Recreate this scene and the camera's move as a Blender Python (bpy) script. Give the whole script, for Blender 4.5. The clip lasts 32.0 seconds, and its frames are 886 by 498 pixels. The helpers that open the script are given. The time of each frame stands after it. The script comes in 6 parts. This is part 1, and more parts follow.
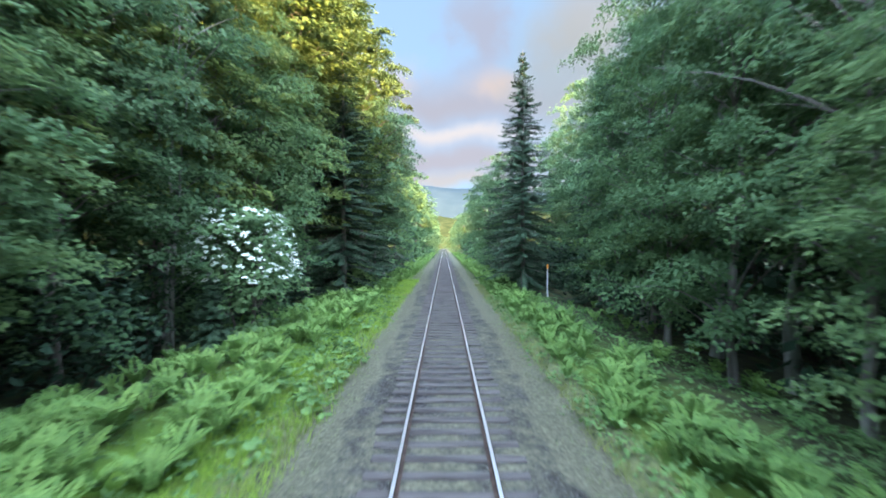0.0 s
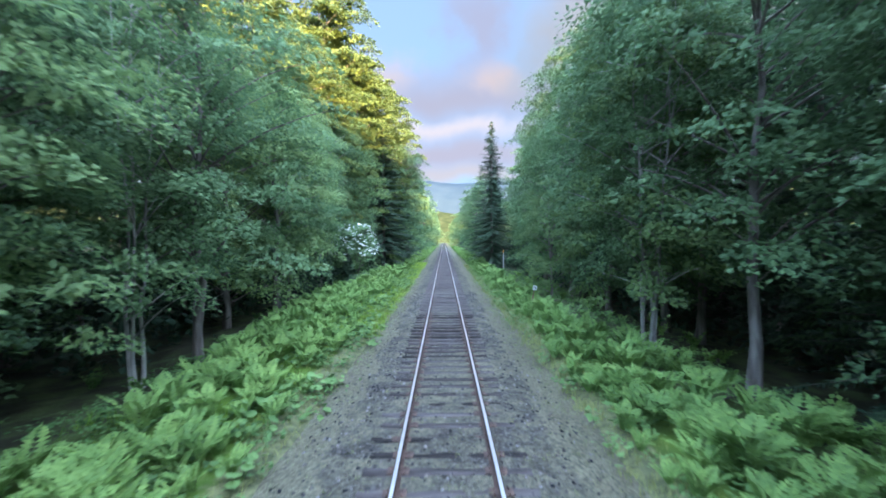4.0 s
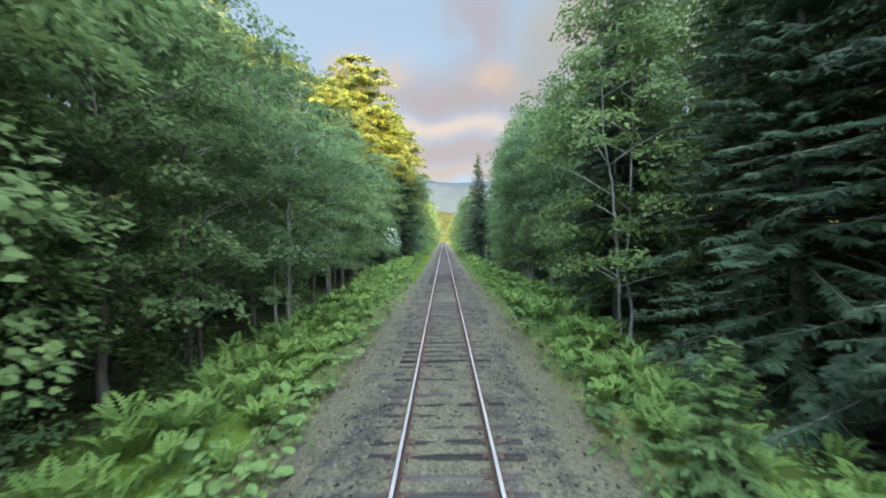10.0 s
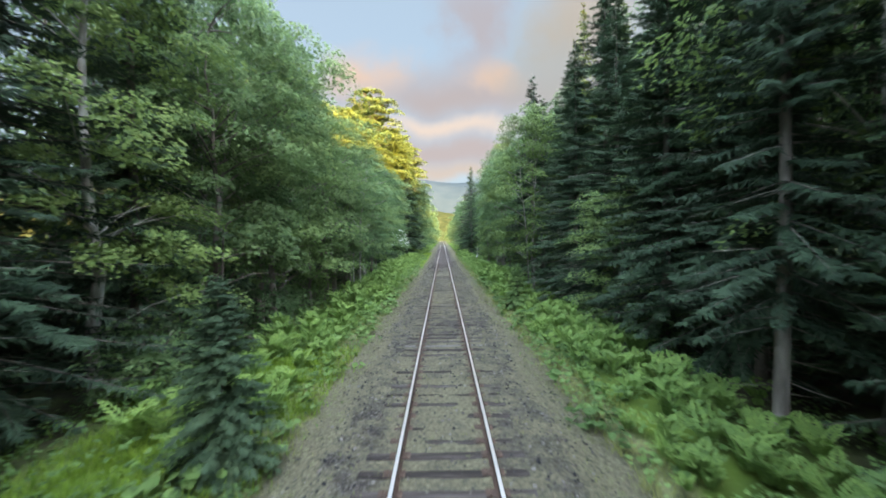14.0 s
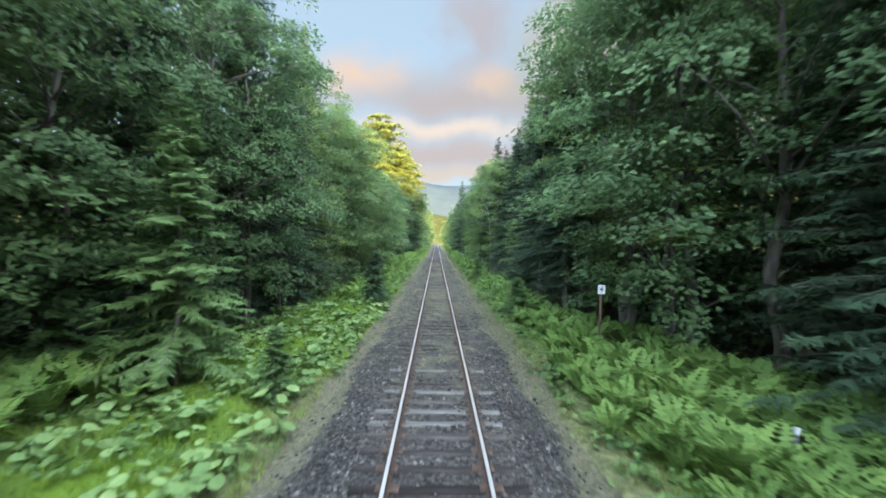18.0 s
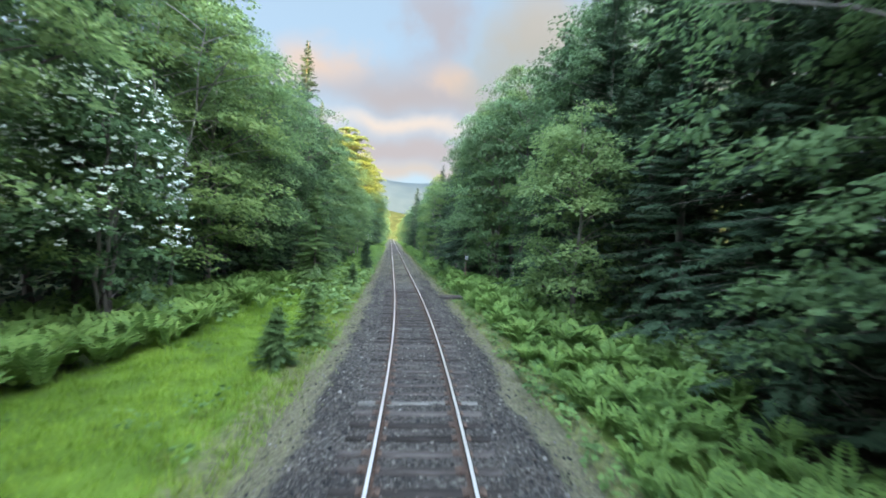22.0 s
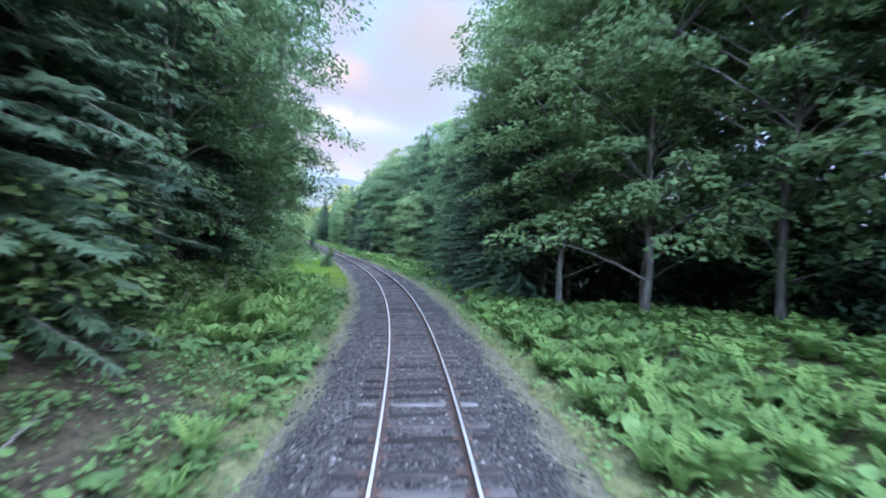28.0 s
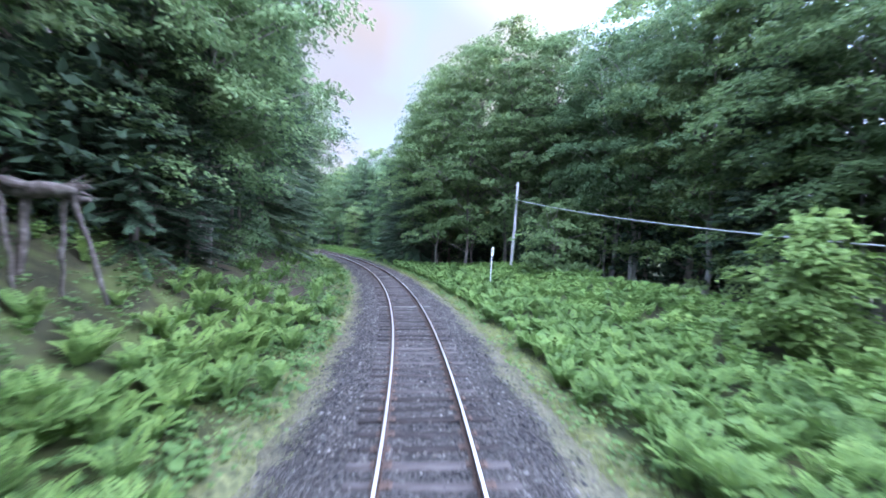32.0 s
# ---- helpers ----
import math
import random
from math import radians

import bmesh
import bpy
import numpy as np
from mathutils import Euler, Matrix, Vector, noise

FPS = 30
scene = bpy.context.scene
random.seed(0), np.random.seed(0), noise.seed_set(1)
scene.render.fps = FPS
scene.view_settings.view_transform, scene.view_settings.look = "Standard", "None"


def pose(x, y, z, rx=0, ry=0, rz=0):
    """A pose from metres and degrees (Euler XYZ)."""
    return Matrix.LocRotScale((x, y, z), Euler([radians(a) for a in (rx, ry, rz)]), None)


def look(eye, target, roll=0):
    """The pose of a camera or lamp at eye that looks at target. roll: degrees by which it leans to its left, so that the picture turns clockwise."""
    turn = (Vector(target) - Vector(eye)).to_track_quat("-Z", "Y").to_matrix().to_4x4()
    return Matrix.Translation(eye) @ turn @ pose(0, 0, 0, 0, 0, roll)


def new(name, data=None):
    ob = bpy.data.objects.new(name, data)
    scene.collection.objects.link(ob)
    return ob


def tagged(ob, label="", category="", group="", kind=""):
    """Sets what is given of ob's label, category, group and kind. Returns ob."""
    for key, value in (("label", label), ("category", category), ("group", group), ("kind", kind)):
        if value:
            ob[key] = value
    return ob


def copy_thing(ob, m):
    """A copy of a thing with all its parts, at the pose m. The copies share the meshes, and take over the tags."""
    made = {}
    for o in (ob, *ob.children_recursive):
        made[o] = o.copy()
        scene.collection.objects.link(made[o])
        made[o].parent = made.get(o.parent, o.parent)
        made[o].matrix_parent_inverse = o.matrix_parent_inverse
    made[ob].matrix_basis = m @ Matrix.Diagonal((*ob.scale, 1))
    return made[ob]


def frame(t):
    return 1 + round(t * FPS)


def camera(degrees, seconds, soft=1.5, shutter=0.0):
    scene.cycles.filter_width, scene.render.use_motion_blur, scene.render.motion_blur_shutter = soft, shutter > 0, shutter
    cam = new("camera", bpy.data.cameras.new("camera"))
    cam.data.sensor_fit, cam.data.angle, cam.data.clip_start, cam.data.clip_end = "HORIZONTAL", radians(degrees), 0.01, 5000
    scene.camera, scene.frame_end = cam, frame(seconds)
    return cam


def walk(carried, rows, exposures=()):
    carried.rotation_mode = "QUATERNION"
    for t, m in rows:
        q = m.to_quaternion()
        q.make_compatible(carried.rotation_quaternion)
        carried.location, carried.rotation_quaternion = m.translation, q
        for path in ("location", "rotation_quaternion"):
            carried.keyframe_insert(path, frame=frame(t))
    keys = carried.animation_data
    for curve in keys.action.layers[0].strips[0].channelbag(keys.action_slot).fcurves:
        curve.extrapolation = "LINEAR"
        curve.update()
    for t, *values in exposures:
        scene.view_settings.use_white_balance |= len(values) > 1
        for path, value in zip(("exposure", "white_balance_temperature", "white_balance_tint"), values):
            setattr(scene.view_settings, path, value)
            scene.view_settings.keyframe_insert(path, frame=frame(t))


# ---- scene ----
# ================= camera and walk =================
# t, x, y, z, tilt, roll, yaw
ROWS = [
    (0.0, -0.018, 0.0, 3.416, 89.419, 0.165, 0.157),
    (0.5, -0.018, -3.13, 3.416, 89.311, 0.18, 0.158),
    (1.0, -0.018, -6.256, 3.416, 89.197, 0.19, 0.149),
    (1.5, -0.018, -9.384, 3.416, 89.078, 0.21, 0.118),
    (2.0, -0.018, -12.466, 3.416, 88.965, 0.241, 0.075),
    (2.5, -0.018, -15.006, 3.416, 88.863, 0.305, 0.029),
    (3.0, -0.018, -17.5, 3.416, 88.774, 0.367, 0.016),
    (3.5, -0.018, -19.953, 3.416, 88.696, 0.417, 0.05),
    (4.0, -0.018, -22.147, 3.416, 88.67, 0.423, 0.115),
    (4.5, -0.018, -24.102, 3.416, 88.688, 0.391, 0.203),
    (5.0, -0.018, -25.919, 3.416, 88.714, 0.347, 0.274),
    (5.5, -0.018, -27.701, 3.416, 88.713, 0.316, 0.284),
    (6.0, -0.018, -29.465, 3.416, 88.679, 0.305, 0.227),
    (6.5, -0.018, -31.201, 3.416, 88.64, 0.337, 0.206),
    (7.0, -0.018, -32.91, 3.416, 88.595, 0.395, 0.172),
    (7.5, -0.018, -34.6, 3.416, 88.555, 0.455, 0.121),
    (8.0, -0.018, -36.263, 3.416, 88.529, 0.489, 0.07),
    (8.5, -0.018, -37.968, 3.416, 88.514, 0.527, 0.053),
    (9.0, -0.018, -39.695, 3.416, 88.52, 0.548, 0.082),
    (9.5, -0.018, -41.463, 3.416, 88.526, 0.537, 0.089),
    (10.0, -0.018, -43.275, 3.416, 88.51, 0.528, 0.095),
    (10.5, -0.018, -45.132, 3.416, 88.469, 0.525, 0.076),
    (11.0, -0.018, -47.038, 3.416, 88.428, 0.516, 0.042),
    (11.5, -0.018, -48.998, 3.416, 88.404, 0.481, -0.012),
    (12.0, -0.018, -50.987, 3.416, 88.404, 0.455, -0.039),
    (12.5, -0.018, -53.023, 3.416, 88.424, 0.469, -0.036),
    (13.0, -0.018, -55.1, 3.416, 88.443, 0.492, -0.033),
    (13.5, -0.018, -57.202, 3.416, 88.451, 0.526, -0.053),
    (14.0, -0.018, -59.338, 3.416, 88.457, 0.6, -0.078),
    (14.5, -0.018, -61.499, 3.416, 88.463, 0.649, -0.145),
    (15.0, -0.018, -63.579, 3.416, 88.509, 0.651, -0.153),
    (15.5, -0.018, -65.596, 3.416, 88.591, 0.598, -0.107),
    (16.0, -0.021, -67.668, 3.416, 88.675, 0.444, -0.066),
    (16.5, -0.03, -69.912, 3.416, 88.727, 0.143, -0.116),
    (17.0, -0.043, -72.346, 3.416, 88.741, -0.312, -0.284),
    (17.5, -0.063, -74.806, 3.416, 88.75, -0.777, -0.54),
    (18.0, -0.094, -77.301, 3.416, 88.76, -1.231, -0.897),
    (18.5, -0.137, -79.772, 3.416, 88.758, -1.622, -1.336),
    (19.0, -0.196, -82.258, 3.416, 88.729, -1.943, -1.886),
    (19.5, -0.277, -84.797, 3.416, 88.684, -2.264, -2.623),
    (20.0, -0.383, -87.402, 3.416, 88.642, -2.569, -3.454),
    (20.5, -0.521, -90.084, 3.415, 88.619, -2.796, -4.209),
    (21.0, -0.695, -92.813, 3.415, 88.616, -2.915, -5.027),
    (21.5, -0.909, -95.573, 3.415, 88.605, -3.068, -6.066),
    (22.0, -1.173, -98.398, 3.415, 88.608, -3.204, -7.13),
    (22.5, -1.488, -101.233, 3.415, 88.645, -3.289, -8.211),
    (23.0, -1.853, -104.102, 3.415, 88.693, -3.33, -9.313),
    (23.5, -2.278, -107.004, 3.415, 88.743, -3.352, -10.456),
    (24.0, -2.768, -109.951, 3.415, 88.787, -3.375, -11.634),
    (24.5, -3.327, -112.94, 3.415, 88.822, -3.399, -12.835),
    (25.0, -3.955, -115.961, 3.415, 88.86, -3.421, -14.021),
    (25.5, -4.651, -118.997, 3.415, 88.899, -3.406, -15.18),
    (26.0, -5.432, -122.107, 3.415, 88.885, -3.366, -16.405),
    (26.5, -6.301, -125.276, 3.415, 88.823, -3.302, -17.685),
    (27.0, -7.241, -128.437, 3.415, 88.749, -3.224, -18.952),
    (27.5, -8.231, -131.522, 3.415, 88.7, -3.141, -20.139),
    (28.0, -9.264, -134.521, 3.415, 88.682, -3.056, -21.236),
    (28.5, -10.372, -137.533, 3.415, 88.703, -2.982, -22.405),
    (29.0, -11.553, -140.542, 3.415, 88.744, -2.957, -23.608),
    (29.5, -12.835, -143.613, 3.415, 88.782, -2.983, -24.871),
    (30.0, -14.248, -146.797, 3.415, 88.796, -3.023, -26.151),
    (30.5, -15.775, -150.031, 3.415, 88.77, -3.078, -27.448),
    (31.0, -17.411, -153.296, 3.415, 88.717, -3.122, -28.766),
    (31.5, -19.135, -156.536, 3.415, 88.656, -3.164, -30.061),
    (32.0, -20.943, -159.745, 3.415, 88.587, -3.207, -31.382),
]

cam = camera(93.37, 32.0, soft=1.8, shutter=0.5)
EXPOSURES = [(0.0, 3.70, 6100, 14), (2.5, 3.72, 5850, 17), (6.0, 3.6, 5650, 21), (9.0, 3.5, 6900, 17), (14.0, 3.55, 7400, 17), (20.0, 3.68, 7000, 13), (25.5, 3.6, 6500, 16), (27.5, 3.95, 5900, 24), (29.5, 4.2, 6050, 34), (32.0, 4.15, 6150, 32)]
walk(cam, [(r[0], pose(*r[1:])) for r in ROWS], EXPOSURES)

# ================= light =================
SUN_AZ = radians(150.0)      # clockwise from +Y: behind the start view, to the right
SUN_EL = radians(7.0)


def make_world():
    w = bpy.data.worlds.new("evening_sky")
    scene.world = w
    w.use_nodes = True
    nt = w.node_tree
    nt.nodes.clear()
    N, Lk = nt.nodes.new, nt.links.new

    def val(x):
        n = N("ShaderNodeValue")
        n.outputs[0].default_value = x
        return n.outputs[0]

    def m(op, a, b=0.0, c=0.0, clamp=False):
        n = N("ShaderNodeMath")
        n.operation, n.use_clamp = op, clamp
        for i, v in enumerate((a, b, c)):
            if isinstance(v, (int, float)):
                n.inputs[i].default_value = v
            else:
                Lk(v, n.inputs[i])
        return n.outputs[0]

    def mixc(f, a, b):
        n = N("ShaderNodeMix")
        n.data_type = "RGBA"
        for sock, v in ((n.inputs[0], f), (n.inputs[6], a), (n.inputs[7], b)):
            if isinstance(v, (int, float)):
                sock.default_value = v
            elif isinstance(v, tuple):
                sock.default_value = (*v, 1)
            else:
                Lk(v, sock)
        return n.outputs[2]

    tc = N("ShaderNodeTexCoord")
    sep = N("ShaderNodeSeparateXYZ")
    Lk(tc.outputs["Generated"], sep.inputs[0])
    x, y, z = sep.outputs
    sky = N("ShaderNodeTexSky")
    sky.sky_type, sky.sun_disc = "NISHITA", False
    sky.sun_elevation, sky.sun_rotation = SUN_EL, SUN_AZ
    sky.air_density, sky.dust_density = 1.0, 1.2
    bg_sky = mixc(0.88, sky.outputs[0], (0.85, 1.28, 1.75))
    # clouds on a flat layer overhead
    zz = m("MAXIMUM", z, 0.02)
    zq = m("ADD", zz, 0.10)
    comb = N("ShaderNodeCombineXYZ")
    Lk(m("DIVIDE", x, zq), comb.inputs[0])
    Lk(m("DIVIDE", y, zq), comb.inputs[1])
    no = N("ShaderNodeTexNoise")
    no.inputs["Scale"].default_value, no.inputs["Detail"].default_value, no.inputs["Roughness"].default_value = 0.9, 7.0, 0.55
    Lk(comb.outputs[0], no.inputs["Vector"])
    fine = N("ShaderNodeTexNoise")
    fine.inputs["Scale"].default_value, fine.inputs["Detail"].default_value = 8.0, 8.0
    Lk(tc.outputs["Generated"], fine.inputs["Vector"])
    wob = m("MULTIPLY", m("SUBTRACT", fine.outputs[0], 0.5), 0.34)
    # cloud banks seen along the line: tangent coordinates towards +Y
    yy = m("MAXIMUM", y, 0.05)
    tx = m("ADD", m("DIVIDE", x, yy), wob)
    tz = m("ADD", m("DIVIDE", z, yy), m("MULTIPLY", wob, 0.28))

    def bank(cx, cz, rx, rz, soft=0.7):
        dx = m("DIVIDE", m("SUBTRACT", tx, cx), rx)
        dz = m("DIVIDE", m("SUBTRACT", tz, cz), rz)
        d = m("SQRT", m("ADD", m("MULTIPLY", dx, dx), m("MULTIPLY", dz, dz)))
        n = N("ShaderNodeMapRange")
        n.interpolation_type = "SMOOTHSTEP"
        n.inputs["From Min"].default_value, n.inputs["From Max"].default_value = 1.0, 1.0 - soft
        Lk(d, n.inputs[0])
        return n.outputs[0]

    gen = N("ShaderNodeMapRange")
    gen.interpolation_type = "SMOOTHSTEP"
    gen.inputs["From Min"].default_value, gen.inputs["From Max"].default_value = 0.50, 0.66
    Lk(no.outputs[0], gen.inputs[0])
    front = m("GREATER_THAN", y, 0.35)
    away = m("SUBTRACT", 1.0, front)
    col = mixc(m("MULTIPLY", gen.outputs[0], m("MULTIPLY", away, 0.75)), bg_sky, (1.9, 1.75, 1.8))

    def lay(col, mask, k, c):
        return mixc(m("MULTIPLY", m("MULTIPLY", mask, front), k), col, c)

    col = lay(col, bank(0.05, 0.335, 0.55, 0.105, 1.0), 0.9, (1.04, 1.0, 1.06))
    col = lay(col, bank(-0.17, 0.40, 0.15, 0.085, 1.0), 0.85, (1.72, 1.36, 1.10))
    col = lay(col, bank(0.085, 0.50, 0.13, 0.19, 0.9), 0.85, (0.98, 1.0, 1.14))
    col = lay(col, bank(0.15, 0.385, 0.13, 0.06, 1.0), 0.75, (1.64, 1.30, 1.05))
    col = lay(col, bank(0.36, 0.52, 0.20, 0.20, 0.9), 0.85, (1.18, 1.14, 1.04))
    col = lay(col, bank(0.0, 0.262, 0.40, 0.035, 1.0), 0.8, (1.86, 1.64, 1.42))
    col = lay(col, bank(0.0, 0.20, 0.6, 0.07, 0.9), 0.9, (1.12, 1.05, 1.10))
    col = lay(col, bank(0.0, 0.15, 0.7, 0.03, 1.0), 0.7, (1.46, 1.25, 1.04))
    col = lay(col, bank(0.85, 0.45, 0.5, 0.6, 0.8), 0.92, (1.04, 1.20, 0.98))
    col = lay(col, bank(0.31, 0.40, 0.22, 0.26, 0.9), 0.6, (0.92, 0.98, 0.91))
    bg = N("ShaderNodeBackground")
    bg.inputs["Strength"].default_value = 0.05
    # the sky brightens overhead and towards the low sun
    w_ = m("ADD", m("ADD", m("MULTIPLY", y, -0.58), m("MULTIPLY", x, 0.22)), m("MULTIPLY", z, 0.76))
    gn = N("ShaderNodeMapRange")
    gn.interpolation_type = "SMOOTHSTEP"
    for k_, v_ in (("From Min", 0.0), ("From Max", 0.75), ("To Min", 0.84), ("To Max", 12.5)):
        gn.inputs[k_].default_value = v_
    Lk(w_, gn.inputs[0])
    sc = N("ShaderNodeVectorMath")
    sc.operation = "SCALE"
    Lk(col, sc.inputs[0])
    Lk(gn.outputs[0], sc.inputs["Scale"])
    Lk(sc.outputs[0], bg.inputs["Color"])
    out = N("ShaderNodeOutputWorld")
    Lk(bg.outputs[0], out.inputs[0])


make_world()
sun_data = bpy.data.lights.new("sun", "SUN")
sun_data.energy, sun_data.angle, sun_data.color = 4.6, radians(0.6), (1.0, 0.68, 0.22)
sun = new("sun", sun_data)
to_sun = Vector((math.sin(SUN_AZ) * math.cos(SUN_EL), math.cos(SUN_AZ) * math.cos(SUN_EL), math.sin(SUN_EL)))
sun.matrix_world = look(to_sun * 400 + Vector((0, 0, 40)), (0, 0, 40))


# ================= materials =================
def material(name, ramp, rough=0.8, scale=6.0, detail=6.0, bump=0.0, bump_scale=40.0, metal=0.0, island=0.0, obj=0.0, trans=0.0, big=0.0, stretch=None, spec=0.5):
    """Principled surface with a noise ramp; island and obj vary the value from piece to piece."""
    ma = bpy.data.materials.new(name)
    ma.use_nodes = True
    nt = ma.node_tree
    nt.nodes.clear()
    N, Lk = nt.nodes.new, nt.links.new
    out, bs = N("ShaderNodeOutputMaterial"), N("ShaderNodeBsdfPrincipled")
    tc, mp = N("ShaderNodeTexCoord"), N("ShaderNodeMapping")
    Lk(tc.outputs["Object"], mp.inputs[0])
    if stretch:
        mp.inputs["Scale"].default_value = stretch
    no = N("ShaderNodeTexNoise")
    no.inputs["Scale"].default_value, no.inputs["Detail"].default_value = scale, detail
    Lk(mp.outputs[0], no.inputs["Vector"])
    cr = N("ShaderNodeValToRGB")
    els = cr.color_ramp.elements
    while len(els) < len(ramp):
        els.new(0.5)
    for e, (p, c) in zip(els, ramp):
        e.position, e.color = p, (*c, 1)
    fac = no.outputs[0]
    if big:
        nb, ma_ = N("ShaderNodeTexNoise"), N("ShaderNodeMath")
        nb.inputs["Scale"].default_value, nb.inputs["Detail"].default_value = scale * 0.06, 5
        Lk(mp.outputs[0], nb.inputs["Vector"])
        ma_.operation = "MULTIPLY_ADD"
        Lk(nb.outputs[0], ma_.inputs[0])
        ma_.inputs[1].default_value = big
        sh = N("ShaderNodeMath")
        sh.operation = "SUBTRACT"
        Lk(fac, sh.inputs[0])
        sh.inputs[1].default_value = 0.5 * big
        Lk(sh.outputs[0], ma_.inputs[2])
        fac = ma_.outputs[0]
    if island or obj:
        add = None
        for src, k in ((("Random Per Island", "ShaderNodeNewGeometry"), island), (("Random", "ShaderNodeObjectInfo"), obj)):
            if not k:
                continue
            n = N(src[1])
            mm = N("ShaderNodeMath")
            mm.operation = "MULTIPLY_ADD"
            Lk(n.outputs[src[0]], mm.inputs[0])
            mm.inputs[1].default_value, mm.inputs[2].default_value = k, -0.5 * k
            a2 = N("ShaderNodeMath")
            a2.operation = "ADD"
            Lk(fac, a2.inputs[0])
            Lk(mm.outputs[0], a2.inputs[1])
            fac = a2.outputs[0]
    Lk(fac, cr.inputs[0])
    Lk(cr.outputs[0], bs.inputs["Base Color"])
    bs.inputs["Roughness"].default_value, bs.inputs["Metallic"].default_value = rough, metal
    bs.inputs["Specular IOR Level"].default_value = spec
    if bump:
        bn, b = N("ShaderNodeTexNoise"), N("ShaderNodeBump")
        bn.inputs["Scale"].default_value, bn.inputs["Detail"].default_value = bump_scale, 4
        Lk(mp.outputs[0], bn.inputs["Vector"])
        Lk(bn.outputs[0], b.inputs["Height"])
        b.inputs["Strength"].default_value, b.inputs["Distance"].default_value = bump, 0.03
        Lk(b.outputs[0], bs.inputs["Normal"])
    if trans:
        tr, mx = N("ShaderNodeBsdfTranslucent"), N("ShaderNodeMixShader")
        Lk(cr.outputs[0], tr.inputs[0])
        mx.inputs[0].default_value = trans
        Lk(bs.outputs[0], mx.inputs[1])
        Lk(tr.outputs[0], mx.inputs[2])
        Lk(mx.outputs[0], out.inputs[0])
    else:
        Lk(bs.outputs[0], out.inputs[0])
    return ma


def leafy(name, dark, mid, light, trans=0.3, rough=0.66):
    return material(name, [(0.15, dark), (0.5, mid), (0.88, light)], rough, 0.55, 4, island=0.32, obj=0.50, trans=trans, spec=0.14)


M_MAPLE = leafy("maple_leaf", (0.054, 0.096, 0.042), (0.090, 0.154, 0.070), (0.138, 0.218, 0.090), 0.48)
M_BIRCH = leafy("birch_leaf", (0.066, 0.106, 0.040), (0.110, 0.170, 0.058), (0.170, 0.240, 0.076), 0.48)
M_LIGHT = leafy("pale_maple_leaf", (0.074, 0.122, 0.052), (0.124, 0.192, 0.076), (0.190, 0.270, 0.100), 0.55)
# leaf green shifted to yellow: part of the evening sunlight is in the colour
M_GOLD = leafy("sun_tinted_leaf", (0.070, 0.098, 0.026), (0.104, 0.140, 0.034), (0.150, 0.185, 0.044), 0.3)
M_SPRUCE = leafy("spruce_needle", (0.022, 0.042, 0.025), (0.036, 0.068, 0.037), (0.062, 0.104, 0.052), 0.22)
M_SAPLING = leafy("young_spruce_needle", (0.042, 0.080, 0.032), (0.074, 0.132, 0.048), (0.125, 0.200, 0.068), 0.3)
M_FERN = leafy("fern_frond", (0.062, 0.114, 0.034), (0.112, 0.194, 0.052), (0.178, 0.278, 0.074), 0.38)
M_BROAD = leafy("broad_leaf", (0.046, 0.088, 0.030), (0.080, 0.148, 0.046), (0.128, 0.214, 0.070), 0.3)
M_HERB = leafy("pale_herb_leaf", (0.072, 0.130, 0.046), (0.120, 0.198, 0.070), (0.180, 0.272, 0.102), 0.32)
M_GRASS = leafy("grass_blade", (0.075, 0.130, 0.020), (0.142, 0.240, 0.030), (0.225, 0.330, 0.048), 0.38)
M_DRY = leafy("verge_grass", (0.085, 0.105, 0.035), (0.150, 0.175, 0.055), (0.230, 0.240, 0.085), 0.3)
M_VERGE = leafy("thin_verge_grass", (0.080, 0.092, 0.046), (0.132, 0.148, 0.072), (0.200, 0.210, 0.110), 0.3)
M_FRESH = leafy("fresh_sapling_leaf", (0.085, 0.140, 0.042), (0.135, 0.215, 0.060), (0.205, 0.300, 0.085), 0.45)
M_BLOSSOM = leafy("white_blossom", (0.45, 0.5, 0.42), (0.62, 0.66, 0.58), (0.75, 0.78, 0.72), 0.2)
M_BARK = material("bark", [(0.25, (0.055, 0.047, 0.040)), (0.55, (0.13, 0.115, 0.10)), (0.8, (0.22, 0.20, 0.175))], 0.95, 5, 8, 0.7, 18, obj=0.25, stretch=(1, 1, 0.25), spec=0.1)
M_PALE_BARK = material("pale_bark", [(0.2, (0.085, 0.078, 0.068)), (0.5, (0.18, 0.172, 0.155)), (0.8, (0.30, 0.29, 0.265))], 0.9, 4, 8, 0.5, 14, obj=0.2, stretch=(1, 1, 0.4), spec=0.15)
M_SOIL = material("forest_floor", [(0.2, (0.016, 0.015, 0.010)), (0.45, (0.034, 0.034, 0.018)), (0.62, (0.05, 0.065, 0.022)), (0.85, (0.08, 0.09, 0.04))], 0.95, 1.3, 9, 0.8, 9, spec=0.1, big=0.3)
M_BALLAST = material("ballast_gravel", [(0.25, (0.014, 0.014, 0.016)), (0.45, (0.045, 0.042, 0.040)), (0.6, (0.061, 0.056, 0.051)), (0.8, (0.120, 0.114, 0.107))], 0.95, 14, 10, 1.0, 24, spec=0.1, big=0.4)
M_STONE = material("ballast_stone", [(0.1, (0.014, 0.015, 0.018)), (0.45, (0.052, 0.050, 0.047)), (0.7, (0.080, 0.070, 0.060)), (0.95, (0.155, 0.148, 0.139))], 0.9, 3, 4, 0.4, 60, island=1.0, spec=0.1, big=0.3)
